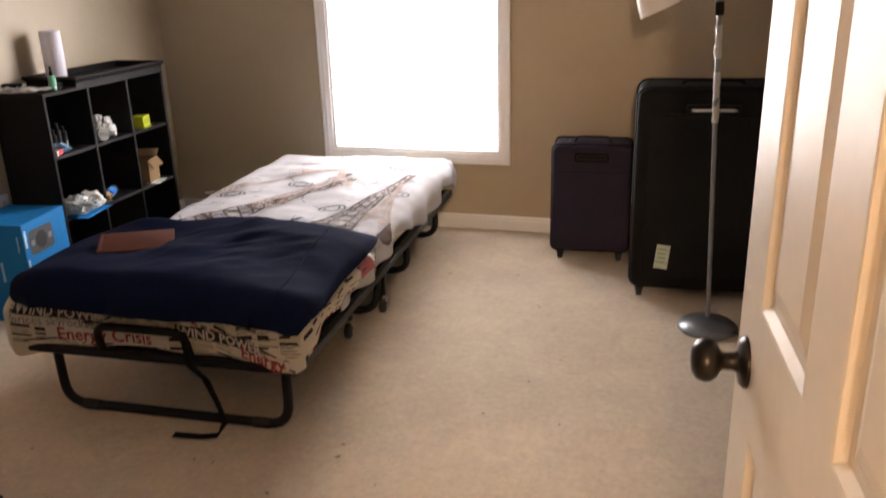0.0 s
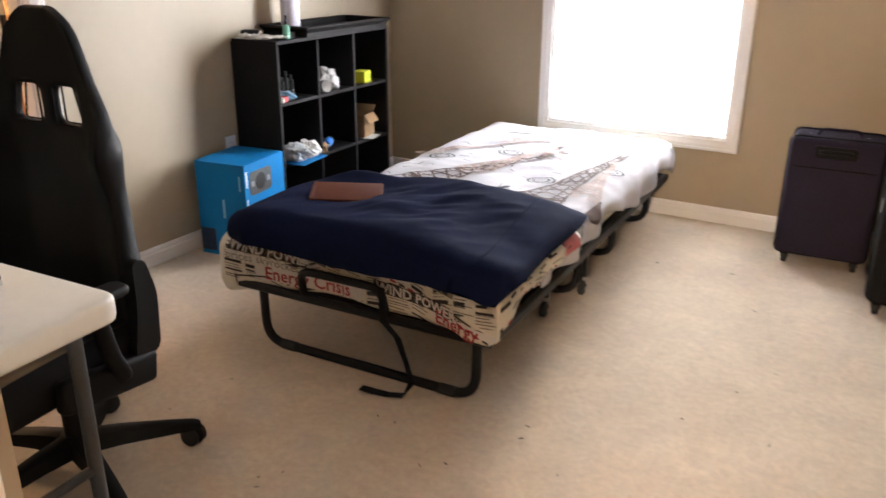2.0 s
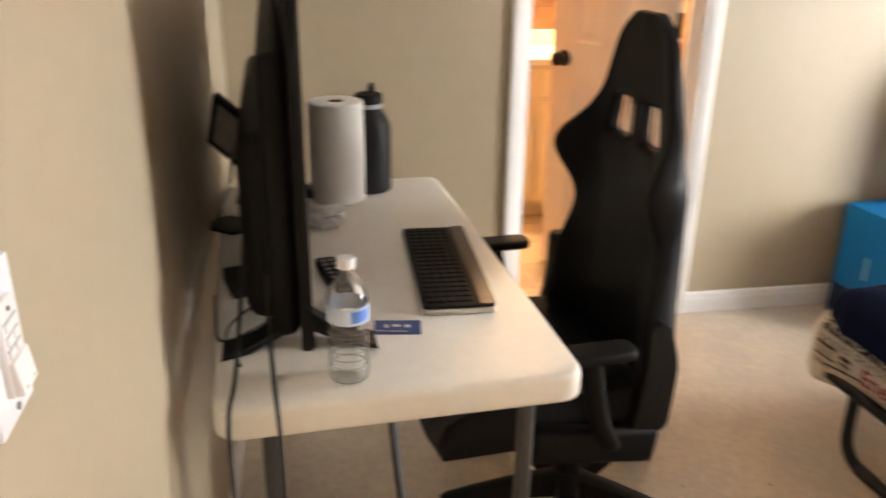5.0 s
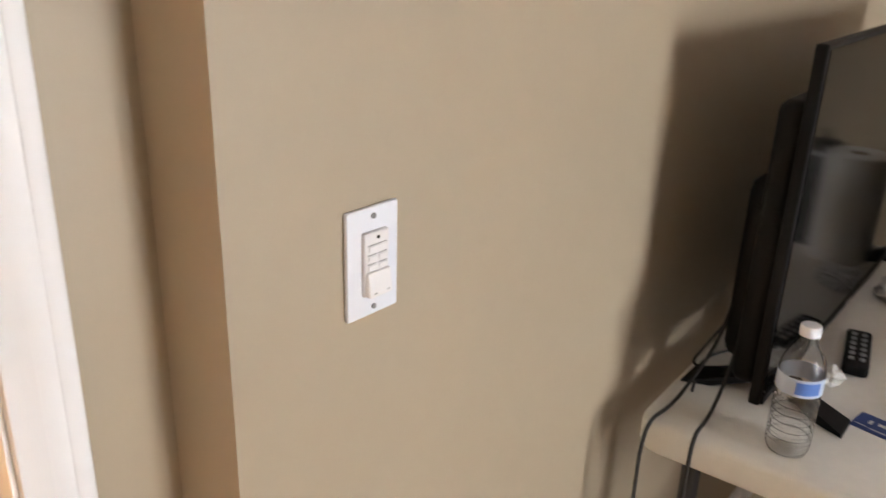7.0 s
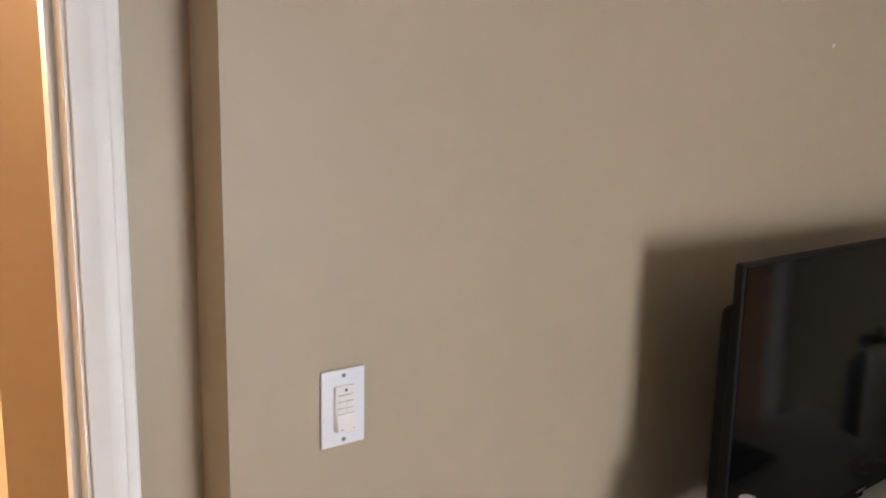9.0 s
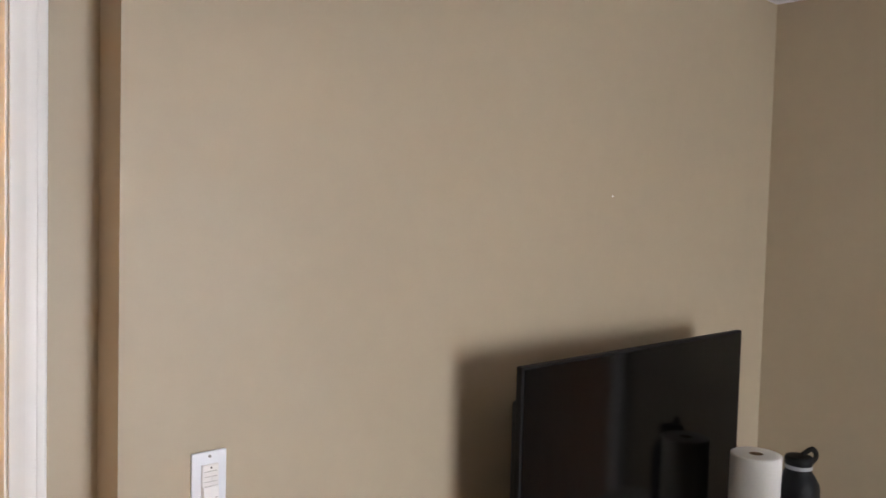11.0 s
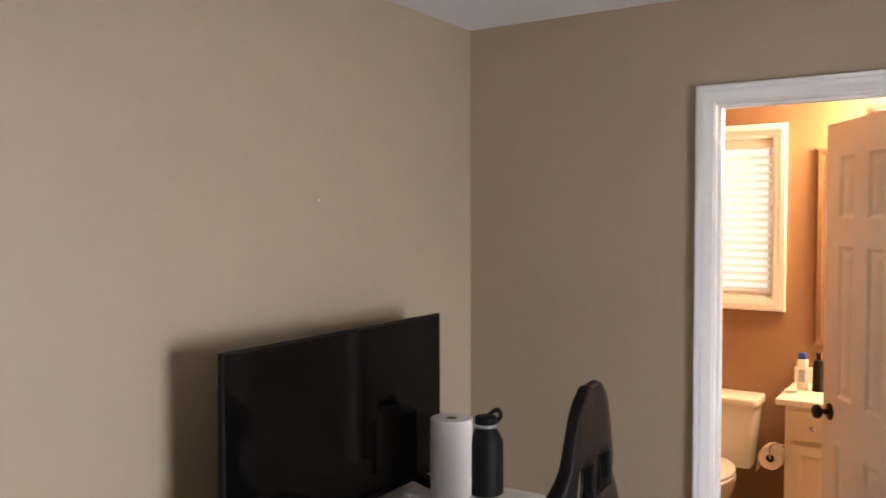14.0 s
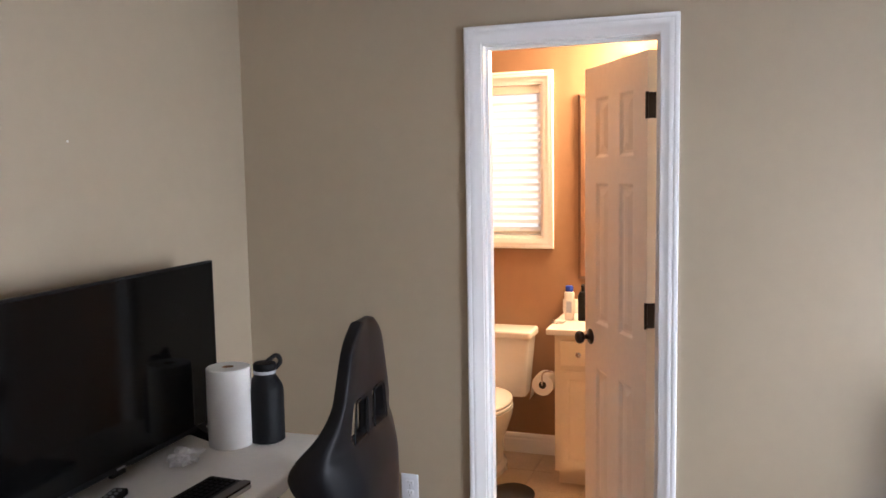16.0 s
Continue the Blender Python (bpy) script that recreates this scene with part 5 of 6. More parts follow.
for y in (-0.15, 0.30):
    part("corner_stud", lathe([(0.006, 0), (0.006, 0.003), (0, 0.004)], 10, m=Matrix.Translation((0.143, y, 0.028)) @ Matrix.Rotation(radians(90), 4, 'Y')), CHROME, tray)
paper_roll("paper_roll", "tall white paper roll standing at the back of the bookcase", pose(-2.815, 2.955, TOP + 0.014), 0.047, 0.235, material("lilac_white_paper", (0.72, 0.70, 0.80), 0.8, var=0.03))
gb = thing("dropper_bottle", "small green bottle with a black dropper cap", "bottle", pose(-2.665, 2.745, TOP))
part("glass_body", lathe([(0, 0), (0.016, 0), (0.017, 0.003), (0.017, 0.055), (0.013, 0.064), (0.008, 0.068)], 24), material("green_label", (0.16, 0.42, 0.30), 0.35), gb, smooth=40)
part("dropper_cap", lathe([(0.009, 0.066), (0.009, 0.080), (0.006, 0.084), (0.005, 0.108), (0, 0.110)], 16), PLASTIC, gb, smooth=40)


def sheet(w, d, seed, curl=0.008):
    return grid_sheet(14, 10, lambda u, v: Vector(((u - .5) * w, (v - .5) * d, 0.002 + curl * abs(noise.noise(Vector((u * 2.5 + seed, v * 2.5, seed)))) + curl * 1.6 * max(0, u - 0.7))))


for i, (x, y, r, w, d) in enumerate(((-2.79, 2.70, 8, 0.20, 0.14), (-2.75, 2.69, -15, 0.19, 0.13), (-2.69, 2.70, 40, 0.12, 0.09), (-2.83, 2.68, 60, 0.10, 0.07))):
    p = thing("paper_sheet", "loose curling white paper on the bookcase", "paper", pose(x, y, TOP + 0.003 * i, 0, 0, r), "papers on the bookcase")
    o = part("sheet", sheet(w, d, 1.7 * i + 1, 0.008 + 0.005 * i), PAPER, p, smooth=60)
    o.modifiers.new("thick", 'SOLIDIFY').thickness = 0.0012
gl = thing("eyeglass_case", "small dark case among the papers", "case", pose(-2.85, 2.70, TOP + 0.012, 0, 0, 30))
part("shell", box(-0.045, 0.045, -0.022, 0.022, 0, 0.024, 0.009, 3), PLASTIC, gl, smooth=40)
sb = thing("small_box", "small black box beside the dropper bottle", "box", pose(-2.68, 2.785, TOP, 0, 0, 20))
part("carton", box(-0.02, 0.02, -0.03, 0.03, 0, 0.028, 0.002), BLACKM, sb)

# clutter in the cubes
s1, s2 = ZR[2] + TH, ZR[1] + TH
LB = material("pale_blue_plastic", (0.22, 0.42, 0.62), 0.4)
po = thing("pouch", "pale blue and white plastic pouch", "pouch", pose(-2.70, 2.735, s1, 0, 0, 25))
part("film", crumple(0.055, 0.030, 0.022, 5.0), LB, po, smooth=40)
part("white_panel", moved(crumple(0.030, 0.020, 0.016, 6.0), Matrix.Translation((-0.035, -0.02, 0))), PAPER, po, smooth=40)
rb = thing("ointment_box", "small red and white box at the shelf's edge", "box", pose(-2.66, 2.685, s1, 0, 0, 15))
part("carton", box(-0.016, 0.016, -0.030, 0.030, 0, 0.024, 0.001), material("red_card", (0.42, 0.03, 0.04), 0.5), rb)
part("white_end", box(-0.0165, 0.0165, -0.0305, -0.016, -0.0, 0.0245, 0.001), PAPER, rb)
for y, h, r in ((2.80, 0.125, 0.017), (2.835, 0.105, 0.020), (2.77, 0.10, 0.016)):
    t = thing("black_bottle", "slim black bottle standing in the cube", "bottle", pose(-2.74, y, s1), "black bottles in the bookcase")
    part("body", lathe([(0, 0), (r, 0), (r, h * 0.75), (r * 0.6, h * 0.8), (r * 0.6, h), (0, h)], 20), PLASTIC, t, smooth=40)
    part("label_patch", box(r - 0.001, r + 0.0006, -0.005, 0.005, 0.012, 0.035), GREYP, t)
wb = thing("plastic_bag", "crumpled clear and white plastic bag", "bag", pose(-2.715, 3.09, s1, 0, 0, 30))
part("film", crumple(0.058, 0.062, 0.062, 9.0), material("milky_film", (0.55, 0.55, 0.55), 0.35), wb, smooth=25)
cu = thing("paper_cup", "white paper cup lying on its side", "cup", pose(-2.672, 3.005, s1 + 0.031, 0, 82, -14))
part("wall", lathe([(0.022, -0.05), (0.030, 0.035), (0.0315, 0.036), (0.0315, 0.039), (0.029, 0.037), (0.021, -0.049), (0, -0.049)], 26), PAPER, cu, smooth=40)
pk = thing("pink_wrapper", "pink and white wrapper behind the cup", "wrapper", pose(-2.75, 2.975, s1, 0, 0, 0))
part("film", crumple(0.03, 0.02, 0.06, 2.2), material("pink_film", (0.50, 0.25, 0.28), 0.4), pk, smooth=30)
yb = thing("yellow_box", "bright yellow-green cardboard box", "box", pose(-2.685, 3.365, s1, 0, 0, 12))
part("carton", box(-0.035, 0.035, -0.042, 0.042, 0.004, 0.062, 0.001), material("yellow_green_card", (0.55, 0.62, 0.03), 0.5), yb)
part("base_tray", box(-0.037, 0.045, -0.046, 0.046, 0, 0.006, 0.001), material("olive_card", (0.30, 0.34, 0.03), 0.5), yb)
part("print_panel", box(0.0352, 0.0358, -0.030, 0.030, 0.016, 0.052), material("olive_print", (0.36, 0.42, 0.03), 0.5), yb)
for i, (x, y, r, mt) in enumerate(((-2.665, 2.75, 0.07, material("white_blue_film", (0.66, 0.72, 0.78), 0.35, var=0.3, scale=25)), (-2.655, 2.85, 0.055, PAPER))):
    t = thing("carrier_bag", "crumpled white and blue plastic bag spilling from the shelf", "bag", pose(x, y, s2, 0, 0, 30 * i), "bags in the bookcase")
    part("film", crumple(r, r * 0.8, 0.045, 4.0 + i), mt, t, smooth=25)
bf = thing("blue_folder", "bright blue folder jutting over the shelf edge", "folder", pose(-2.655, 2.79, s2 - 0.001, 0, 0, 8))
part("cover", box(-0.085, 0.085, -0.115, 0.115, 0, 0.004, 0.001), BOXBLUE, bf)
cb2 = thing("charging_cable", "loop of white cable on the bags", "cable", pose(-2.66, 2.78, s2 + 0.055))
part("cord", tube(rounded([(0.05 * math.cos(a), 0.06 * math.sin(a), 0.01 * math.sin(2 * a)) for a in (i * 0.6 for i in range(11))], 0.01, 2), 0.0022, 6), PAPER, cb2, smooth=60)
br = thing("blue_roll", "blue plastic roll lying in the cube", "roll", pose(-2.70, 3.06, s2 + 0.024, 90, 0, 25))
part("roll_body", lathe([(0, -0.05), (0.022, -0.05), (0.024, -0.046), (0.024, 0.046), (0.022, 0.05), (0, 0.05)], 24), material("blue_plastic", (0.02, 0.16, 0.50), 0.35), br, smooth=40)
part("end_cap", lathe([(0.0245, -0.054), (0.0245, -0.03), (0.0235, -0.03)], 24), PLASTIC, br)
og = thing("brown_pouch", "small brown paper pouch on the shelf", "pouch", pose(-2.655, 2.955, s2))
part("paper", crumple(0.03, 0.035, 0.03, 7.7), CARD, og, smooth=30)
cbx = thing("cardboard_box", "open brown cardboard box in the cube", "box", pose(-2.73, 3.385, s2, 0, 0, 10))
bm = box(-0.065, 0.065, -0.062, -0.058, 0, 0.125)
box(-0.065, 0.065, 0.058, 0.062, 0, 0.125, bm=bm)
box(-0.065, -0.061, -0.058, 0.058, 0, 0.125, bm=bm)
box(0.061, 0.065, -0.058, 0.058, 0, 0.125, bm=bm)
box(-0.061, 0.061, -0.058, 0.058, 0, 0.004, bm=bm)
part("carton", bm, CARD, cbx)
part("lid_flap", moved(box(0, 0.055, -0.06, 0.06, 0, 0.003), pose(0.062, 0, 0.125, 0, 55)), CARD, cbx)
part("lid_flap", moved(box(-0.06, 0.06, 0, 0.05, 0, 0.003), pose(0, 0.06, 0.125, 40)), CARD, cbx)
lp = thing("leaflet", "white leaflet under the cardboard box", "paper", pose(-2.66, 3.385, s2, 0, 0, 14))
part("sheet", box(-0.03, 0.045, -0.06, 0.06, 0, 0.001), PAPER, lp)
wt = thing("white_tube", "white tube standing in the lower cube", "tube", pose(-2.81, 3.02, ZR[0] + TH))
part("body", lathe([(0, 0), (0.03, 0), (0.03, 0.20), (0.026, 0.22), (0, 0.22)], 24), PAPER, wt, smooth=40)

# ---------------- blue printed carton ----------------
bx = thing("speaker_carton", "bright blue printed product carton standing on the carpet", "carton", pose(-2.735, 2.44, 0, 0, 0, 7.5))
part("carton", box(-0.137, 0.137, -0.158, 0.158, 0, 0.452, 0.002), BOXBLUE, bx)
part("lid_seam", box(-0.1375, 0.1375, -0.003, 0.003, 0.4515, 0.4526), material("deep_blue_print", (0.01, 0.15, 0.40), 0.4), bx)
part("dark_print", box(-0.134, -0.05, -0.1588, -0.158, 0.02, 0.13), material("navy_print", (0.008, 0.03, 0.09), 0.4, var=0.5, scale=60), bx, "dark navy printed corner")
DSC = material("grey_photo_print", (0.10, 0.10, 0.105), 0.4, var=0.3, scale=40)
pm = Matrix.Translation((0.137, -0.035, 0.355)) @ Matrix.Rotation(radians(90), 4, 'Y') @ Matrix.Rotation(radians(90), 4, 'Z')
part("printed_speaker", moved(prism(rect(-0.085, 0.085, -0.055, 0.055, 0.022), 0, 0.0008), pm), DSC, bx, "grey printed picture of a speaker")
part("printed_cone", lathe([(0, 0.0014), (0.038, 0.0014), (0.040, 0.0008)], 30, m=pm), material("dark_photo_print", (0.03, 0.03, 0.032), 0.4), bx)
for dx in (-0.062, 0.062):
    part("printed_button", moved(prism(rect(dx - 0.012, dx + 0.012, -0.012, 0.012, 0.004), 0, 0.0014), pm), material("mid_grey_print", (0.28, 0.28, 0.29), 0.4), bx)
for i, (y, z, h, w) in enumerate(((-0.148, 0.345, 0.075, 0.012), (-0.148, 0.25, 0.04, 0.008))):
    part("print_bar", box(0.1372, 0.1378, y, y + w, z, z + h), material("white_print", (0.7, 0.75, 0.8), 0.5), bx)
part("print_bar", box(0.005, 0.017, -0.1588, -0.1582, 0.19, 0.28), material("pale_blue_print", (0.3, 0.55, 0.75), 0.5), bx)
part("print_bar", box(0.105, 0.112, -0.1588, -0.1582, 0.33, 0.40), material("pale_blue_print", (0.3, 0.55, 0.75), 0.5), bx)


# ---------------- suitcases and floor lamp ----------------
def suitcase(name, label, m, w, h, d, mat, r):
    s = thing(name, label, "suitcase", m)
    bm = prism(rect(-w / 2, w / 2, 0.055, h, r, 6), 0, d, 0.018, 3)
    part("shell", moved(bm, Matrix.Rotation(radians(90), 4, 'X') @ Matrix.Scale(-1, 4, (0, 0, 1))), mat, s, smooth=50)
    for dd in (0.028, d - 0.028):
        loop = [Vector((x, dd, z)) for x, z, _ in rect(-w / 2 - 0.002, w / 2 + 0.002, 0.053, h + 0.002, r, 6)]
        part("piping", tube(loop, 0.005, 6, closed=True), BLACKN, s, smooth=60)
    for x in (-w / 2 + 0.045, w / 2 - 0.045):
        for y in (0.045, d - 0.045):
            hs = part("wheel_housing", box(x - 0.022, x + 0.022, y - 0.026, y + 0.026, 0.045, 0.075, 0.008, 2), PLASTIC, s)
            part("wheel", lathe([(0, -0.013), (0.02, -0.013), (0.025, -0.008), (0.025, 0.008), (0.02, 0.013), (0, 0.013)], 20, m=Matrix.Translation((x, y, 0.025)) @ Matrix.Rotation(radians(90), 4, 'Y')), RUBBER, hs, smooth=40)
            part("fork", box(x - 0.017, x + 0.017, y - 0.008, y + 0.012, 0.022, 0.05, 0.004), PLASTIC, hs)
    return s


pu = suitcase("suitcase", "small dark purple soft-sided suitcase standing upright", pose(-0.292, 3.552, 0, 0, 0, 3), 0.385, 0.60, 0.24, PURPLE, 0.035)
part("top_handle", tube(rounded([(-0.09, 0.10, 0.60), (-0.075, 0.10, 0.628), (0.075, 0.10, 0.628), (0.09, 0.10, 0.60)], 0.02, 5), 0.010, 10, flat=0.6), PURPLE, pu, smooth=50)
part("handle_recess", box(-0.088, 0.088, -0.004, 0.01, 0.515, 0.572, 0.012, 2), PLASTIC, pu, "black plastic carry handle recess")
part("carry_handle", tube(rounded([(-0.065, -0.004, 0.545), (-0.055, -0.022, 0.550), (0.055, -0.022, 0.550), (0.065, -0.004, 0.545)], 0.012, 4), 0.009, 10), PLASTIC, pu, smooth=50)
part("pocket_zip", tube([(-0.17, -0.002, 0.47), (0.17, -0.002, 0.47)], 0.003, 6), BLACKN, pu)
for x in (-0.05, 0.05):
    part("handle_stud", lathe([(0.006, 0), (0.006, 0.004), (0, 0.005)], 10, m=Matrix.Translation((x * 2.3, 0.09, 0.602))), CHROME, pu)
bs = suitcase("suitcase", "large black soft-sided suitcase with a chrome handle and tag", pose(0.235, 3.135, 0, 0, 0, 3), 0.60, 0.945, 0.31, BLACKN, 0.055)
part("front_panel", moved(prism(rect(-0.255, 0.255, 0.12, 0.845, 0.04, 5), 0, 0.022, 0.008, 2), Matrix.Rotation(radians(90), 4, 'X')), BLACKN, bs, smooth=50)
part("handle_plate", box(-0.105, 0.115, -0.030, -0.018, 0.835, 0.885, 0.012, 2), PLASTIC, bs)
part("chrome_handle", tube(rounded([(-0.085, -0.028, 0.862), (-0.075, -0.048, 0.865), (0.085, -0.048, 0.865), (0.095, -0.028, 0.862)], 0.012, 4), 0.0105, 12, flat=0.8), CHROME, bs, "chrome carry handle", smooth=50)
part("top_handle", tube(rounded([(-0.12, 0.14, 0.945), (-0.10, 0.14, 0.962), (0.12, 0.14, 0.962), (0.14, 0.14, 0.945)], 0.02, 5), 0.011, 10, flat=0.6), BLACKN, bs, smooth=50)
part("side_tag", box(-0.307, -0.303, 0.05, 0.085, 0.42, 0.47), PAPER, bs)
tg = part("paper_tag", moved(box(-0.029, 0.029, -0.001, 0.001, -0.055, 0.055), pose(-0.165, -0.026, 0.215, 0, 6)), material("pale_green_tag", (0.60, 0.68, 0.55), 0.6, var=0.25, scale=60), bs, "pale green and cream luggage tag")
for k in range(4):
    part("tag_print", moved(box(-0.022, 0.015, -0.0022, -0.001, 0.032 - 0.02 * k, 0.040 - 0.02 * k), pose(-0.165, -0.026, 0.215, 0, 6)), material("sage_print", (0.28, 0.42, 0.28), 0.6), tg)

lamp = thing("floor_lamp", "grey steel floor lamp with a domed base and white glass shade", "lamp", pose(0.274, 2.862, 0, 0, -2.4, 0))
part("base", moved(lathe([(0, 0), (0.118, 0), (0.121, 0.004), (0.119, 0.012), (0.105, 0.027), (0.075, 0.041), (0.035, 0.050), (0.012, 0.053), (0, 0.053)], 48), pose(0, 0, 0, 0, 2.4)), STEEL, lamp, smooth=40)
part("pole", lathe([(0, 0.05), (0.009, 0.05), (0.009, 1.62), (0, 1.62)], 18), STEEL, lamp, smooth=40)
part("pole_joint", lathe([(0.009, 0.92), (0.012, 0.922), (0.012, 0.955), (0.009, 0.957)], 18), STEEL, lamp, smooth=40)
for z, h in ((0.86, 0.19), (1.10, 0.12)):
    bm = bmesh.new()
    rows = []
    for i in range(15):
        zz = z + h * i / 14
        rows.append([bm.verts.new(((0.0125 + 0.006 * noise.noise(Vector((a * 3, zz * 40, 1)))) * math.cos(a), (0.0125 + 0.006 * noise.noise(Vector((a * 3, zz * 40, 1)))) * math.sin(a), zz)) for a in (k / 12 * 2 * math.pi for k in range(12))])
    for a, c in zip(rows, rows[1:]):
        for k in range(12):
            bm.faces.new((a[k], a[(k + 1) % 12], c[(k + 1) % 12], c[k]))
    part("film_wrap", bm, material("cloudy_packing_film", (0.6, 0.6, 0.6), 0.25), lamp, "remnants of cloudy packing film", smooth=25)
part("arm_clamp", box(-0.016, 0.016, -0.016, 0.016, 1.255, 1.305, 0.004, 2), PLASTIC, lamp)
part("lamp_arm", tube(rounded([(0, 0, 1.285), (-0.06, 0, 1.42), (-0.20, 0, 1.52), (-0.262, 0, 1.43)], 0.06, 6), 0.007, 10), STEEL, lamp, smooth=50)
part("shade", lathe([(0.022, 1.455), (0.030, 1.45), (0.055, 1.42), (0.078, 1.36), (0.088, 1.30), (0.090, 1.285), (0.086, 1.285), (0.074, 1.36), (0.05, 1.415), (0.02, 1.445)], 40, m=Matrix.Translation((-0.262, 0, 1.425)) @ Matrix.Rotation(radians(-22), 4, "Y") @ Matrix.Scale(0.9, 4) @ Matrix.Translation((0, 0, -1.45))), sheer("white_opal_glass", (0.82, 0.80, 0.78), 0.3), lamp, smooth=40)
cable("thin black lamp cord on the carpet", [(0.37, 2.80, 0.02), (0.42, 2.78, 0.006), (0.55, 2.84, 0.006), (0.80, 3.2, 0.006), (1.2, 3.4, 0.006)], 0.003, "lamp_cord")

# ---------------- wall plates ----------------
sw = thing("wall_control", "white wall plate with a fan and light control", "switch", pose(-0.756, 0.0, 1.1515, 90, 0, 180))
part("plate", prism(rect(-0.035, 0.035, -0.057, 0.057, 0.003), 0, 0.006, 0.002), SWITCHW, sw, smooth=40)
CONTROL = material("warm_white_plastic", (0.86, 0.85, 0.86), 0.35)
ctrl = part("control", box(-0.0165, 0.0165, -0.0335, 0.0335, 0.005, 0.0115, 0.002, 2), CONTROL, sw, "warm white button module")
part("paddle", moved(box(-0.0155, 0.0155, -0.0135, 0.0125, -0.003, 0.004, 0.0015, 2), pose(0, -0.0195, 0.0125, -7)), CONTROL, ctrl)
for x in (-0.008, 0.009):
    part("paddle_print", moved(box(x - 0.0025, x + 0.0025, -0.0098, -0.0090, 0.0040, 0.0043), pose(0, -0.0195, 0.0125, -7)), GREYP, ctrl)
for x, y, w in ((0.0, 0.0175, 0.0125), (-0.0072, 0.0075, 0.0058), (0.0072, 0.0075, 0.0058), (-0.0072, -0.0022, 0.0058), (0.0072, -0.0022, 0.0058)):
    part("button", box(x - w, x + w, y - 0.0036, y + 0.0028, 0.0112, 0.0132, 0.0008), CONTROL, ctrl)
    # grey strip paints the thin shadow along the button's upper edge
    part("button_shade_line", box(x - w - 0.0004, x + w, y + 0.0029, y + 0.0036, 0.0114, 0.0118), GREYP, ctrl)
part("lens", lathe([(0.0019, 0.0114), (0.0019, 0.0122), (0, 0.0124)], 14, m=Matrix.Translation((0.001, 0.0275, 0))), INK, ctrl, "dark round sensor dot", smooth=40)
for y in (-0.048, 0.048):
    part("screw", lathe([(0.003, 0.006), (0.003, 0.0072), (0, 0.0075)], 12, m=Matrix.Translation((0, y, 0))), GREYP, sw)


def outlet(m):
    o = thing("wall_outlet", "white duplex electrical outlet on the wall", "outlet", m, "outlets")
    part("plate", prism(rect(-0.035, 0.035, -0.057, 0.057, 0.003), 0, 0.005, 0.002), SWITCHW, o, smooth=40)
    for y in (-0.0195, 0.0195):
        s = part("socket", prism(rect(-0.0165, 0.0165, y - 0.014, y + 0.014, 0.010), 0.005, 0.0075, 0.001), SWITCHW, o, smooth=40)
        for x, hh in ((-0.0063, 0.004), (0.0063, 0.0033)):
            part("slot", box(x - 0.001, x + 0.001, y + 0.001, y + 0.001 + hh * 2, 0.0074, 0.0077), INK, s)
        part("ground_hole", lathe([(0.0022, 0.0077), (0, 0.0077)], 10, m=Matrix.Translation((0, y - 0.007, 0))), INK, s)
    part("screw", lathe([(0.0025, 0.005), (0.0025, 0.0062), (0, 0.0065)], 10), GREYP, o)
    return o


ot = outlet(pose(XW, 0.686, 0.393, 90, 0, 90))
copy_thing(ot, pose(XW, 2.575, 0.44, 90, 0, 90))
for x, z in ((-1.985, 1.725),):
    nl = thing("nail_hole", "tiny white filler dot on the painted wall", "wall mark", pose(x, 0.001, z, 90, 0, 180))
    part("dot", lathe([(0.004, 0), (0.003, 0.001), (0, 0.0012)], 10), PAPER, nl)
# ---------------- bathroom ----------------
toilet = thing("toilet", "white ceramic toilet with a closed lid", "toilet", pose(-4.505, 0.615, 0, 0, 0, -90))


def taper(x0, x1, z0, z1, d0, d1, k):
    """A tank that widens upward; local y runs out from the wall."""
    bm = bmesh.new()
    lo = [bm.verts.new(p) for p in [(x, y, z0) for x, y, _ in rect(x0 * k, x1 * k, 0.012, d0, 0.03, 4)]]
    hi = [bm.verts.new(p) for p in [(x, y, z1) for x, y, _ in rect(x0, x1, 0.006, d1, 0.03, 4)]]
    n = len(lo)
    for i in range(n):
        bm.faces.new((lo[i], lo[(i + 1) % n], hi[(i + 1) % n], hi[i]))
    bm.faces.new(lo[::-1])
    bm.faces.new(hi)
    return bm


part("tank", taper(-0.225, 0.225, 0.375, 0.70, 0.17, 0.20, 0.86), CERAMIC, toilet, smooth=50)
part("tank_lid", prism(rect(-0.24, 0.24, 0.0, 0.215, 0.03), 0.70, 0.745, 0.012, 3), CERAMIC, toilet, smooth=50)


def oval(z, hw, y0, y1, n=36):
    return [((hw * math.cos(a)), (y0 + y1) / 2 + (y1 - y0) / 2 * math.sin(a), z) for a in (2 * math.pi * i / n for i in range(n))]


bm = bmesh.new()
rings = [[bm.verts.new(p) for p in oval(*o)] for o in ((0.0, 0.115, 0.10, 0.52), (0.03, 0.118, 0.10, 0.525), (0.05, 0.095, 0.12, 0.49), (0.16, 0.10, 0.14, 0.50), (0.26, 0.145, 0.16, 0.60), (0.34, 0.178, 0.17, 0.68), (0.385, 0.185, 0.17, 0.70), (0.39, 0.175, 0.18, 0.69))]
for a, b in zip(rings, rings[1:]):
    for i in range(36):
        bm.faces.new((a[i], a[(i + 1) % 36], b[(i + 1) % 36], b[i]))
bm.faces.new(rings[-1])
part("bowl", bm, CERAMIC, toilet, smooth=50)
part("seat", prism([(x, y, 0) for x, y, _ in oval(0, 0.188, 0.20, 0.708)], 0.392, 0.410, 0.006, 2), CERAMIC, toilet, smooth=50)
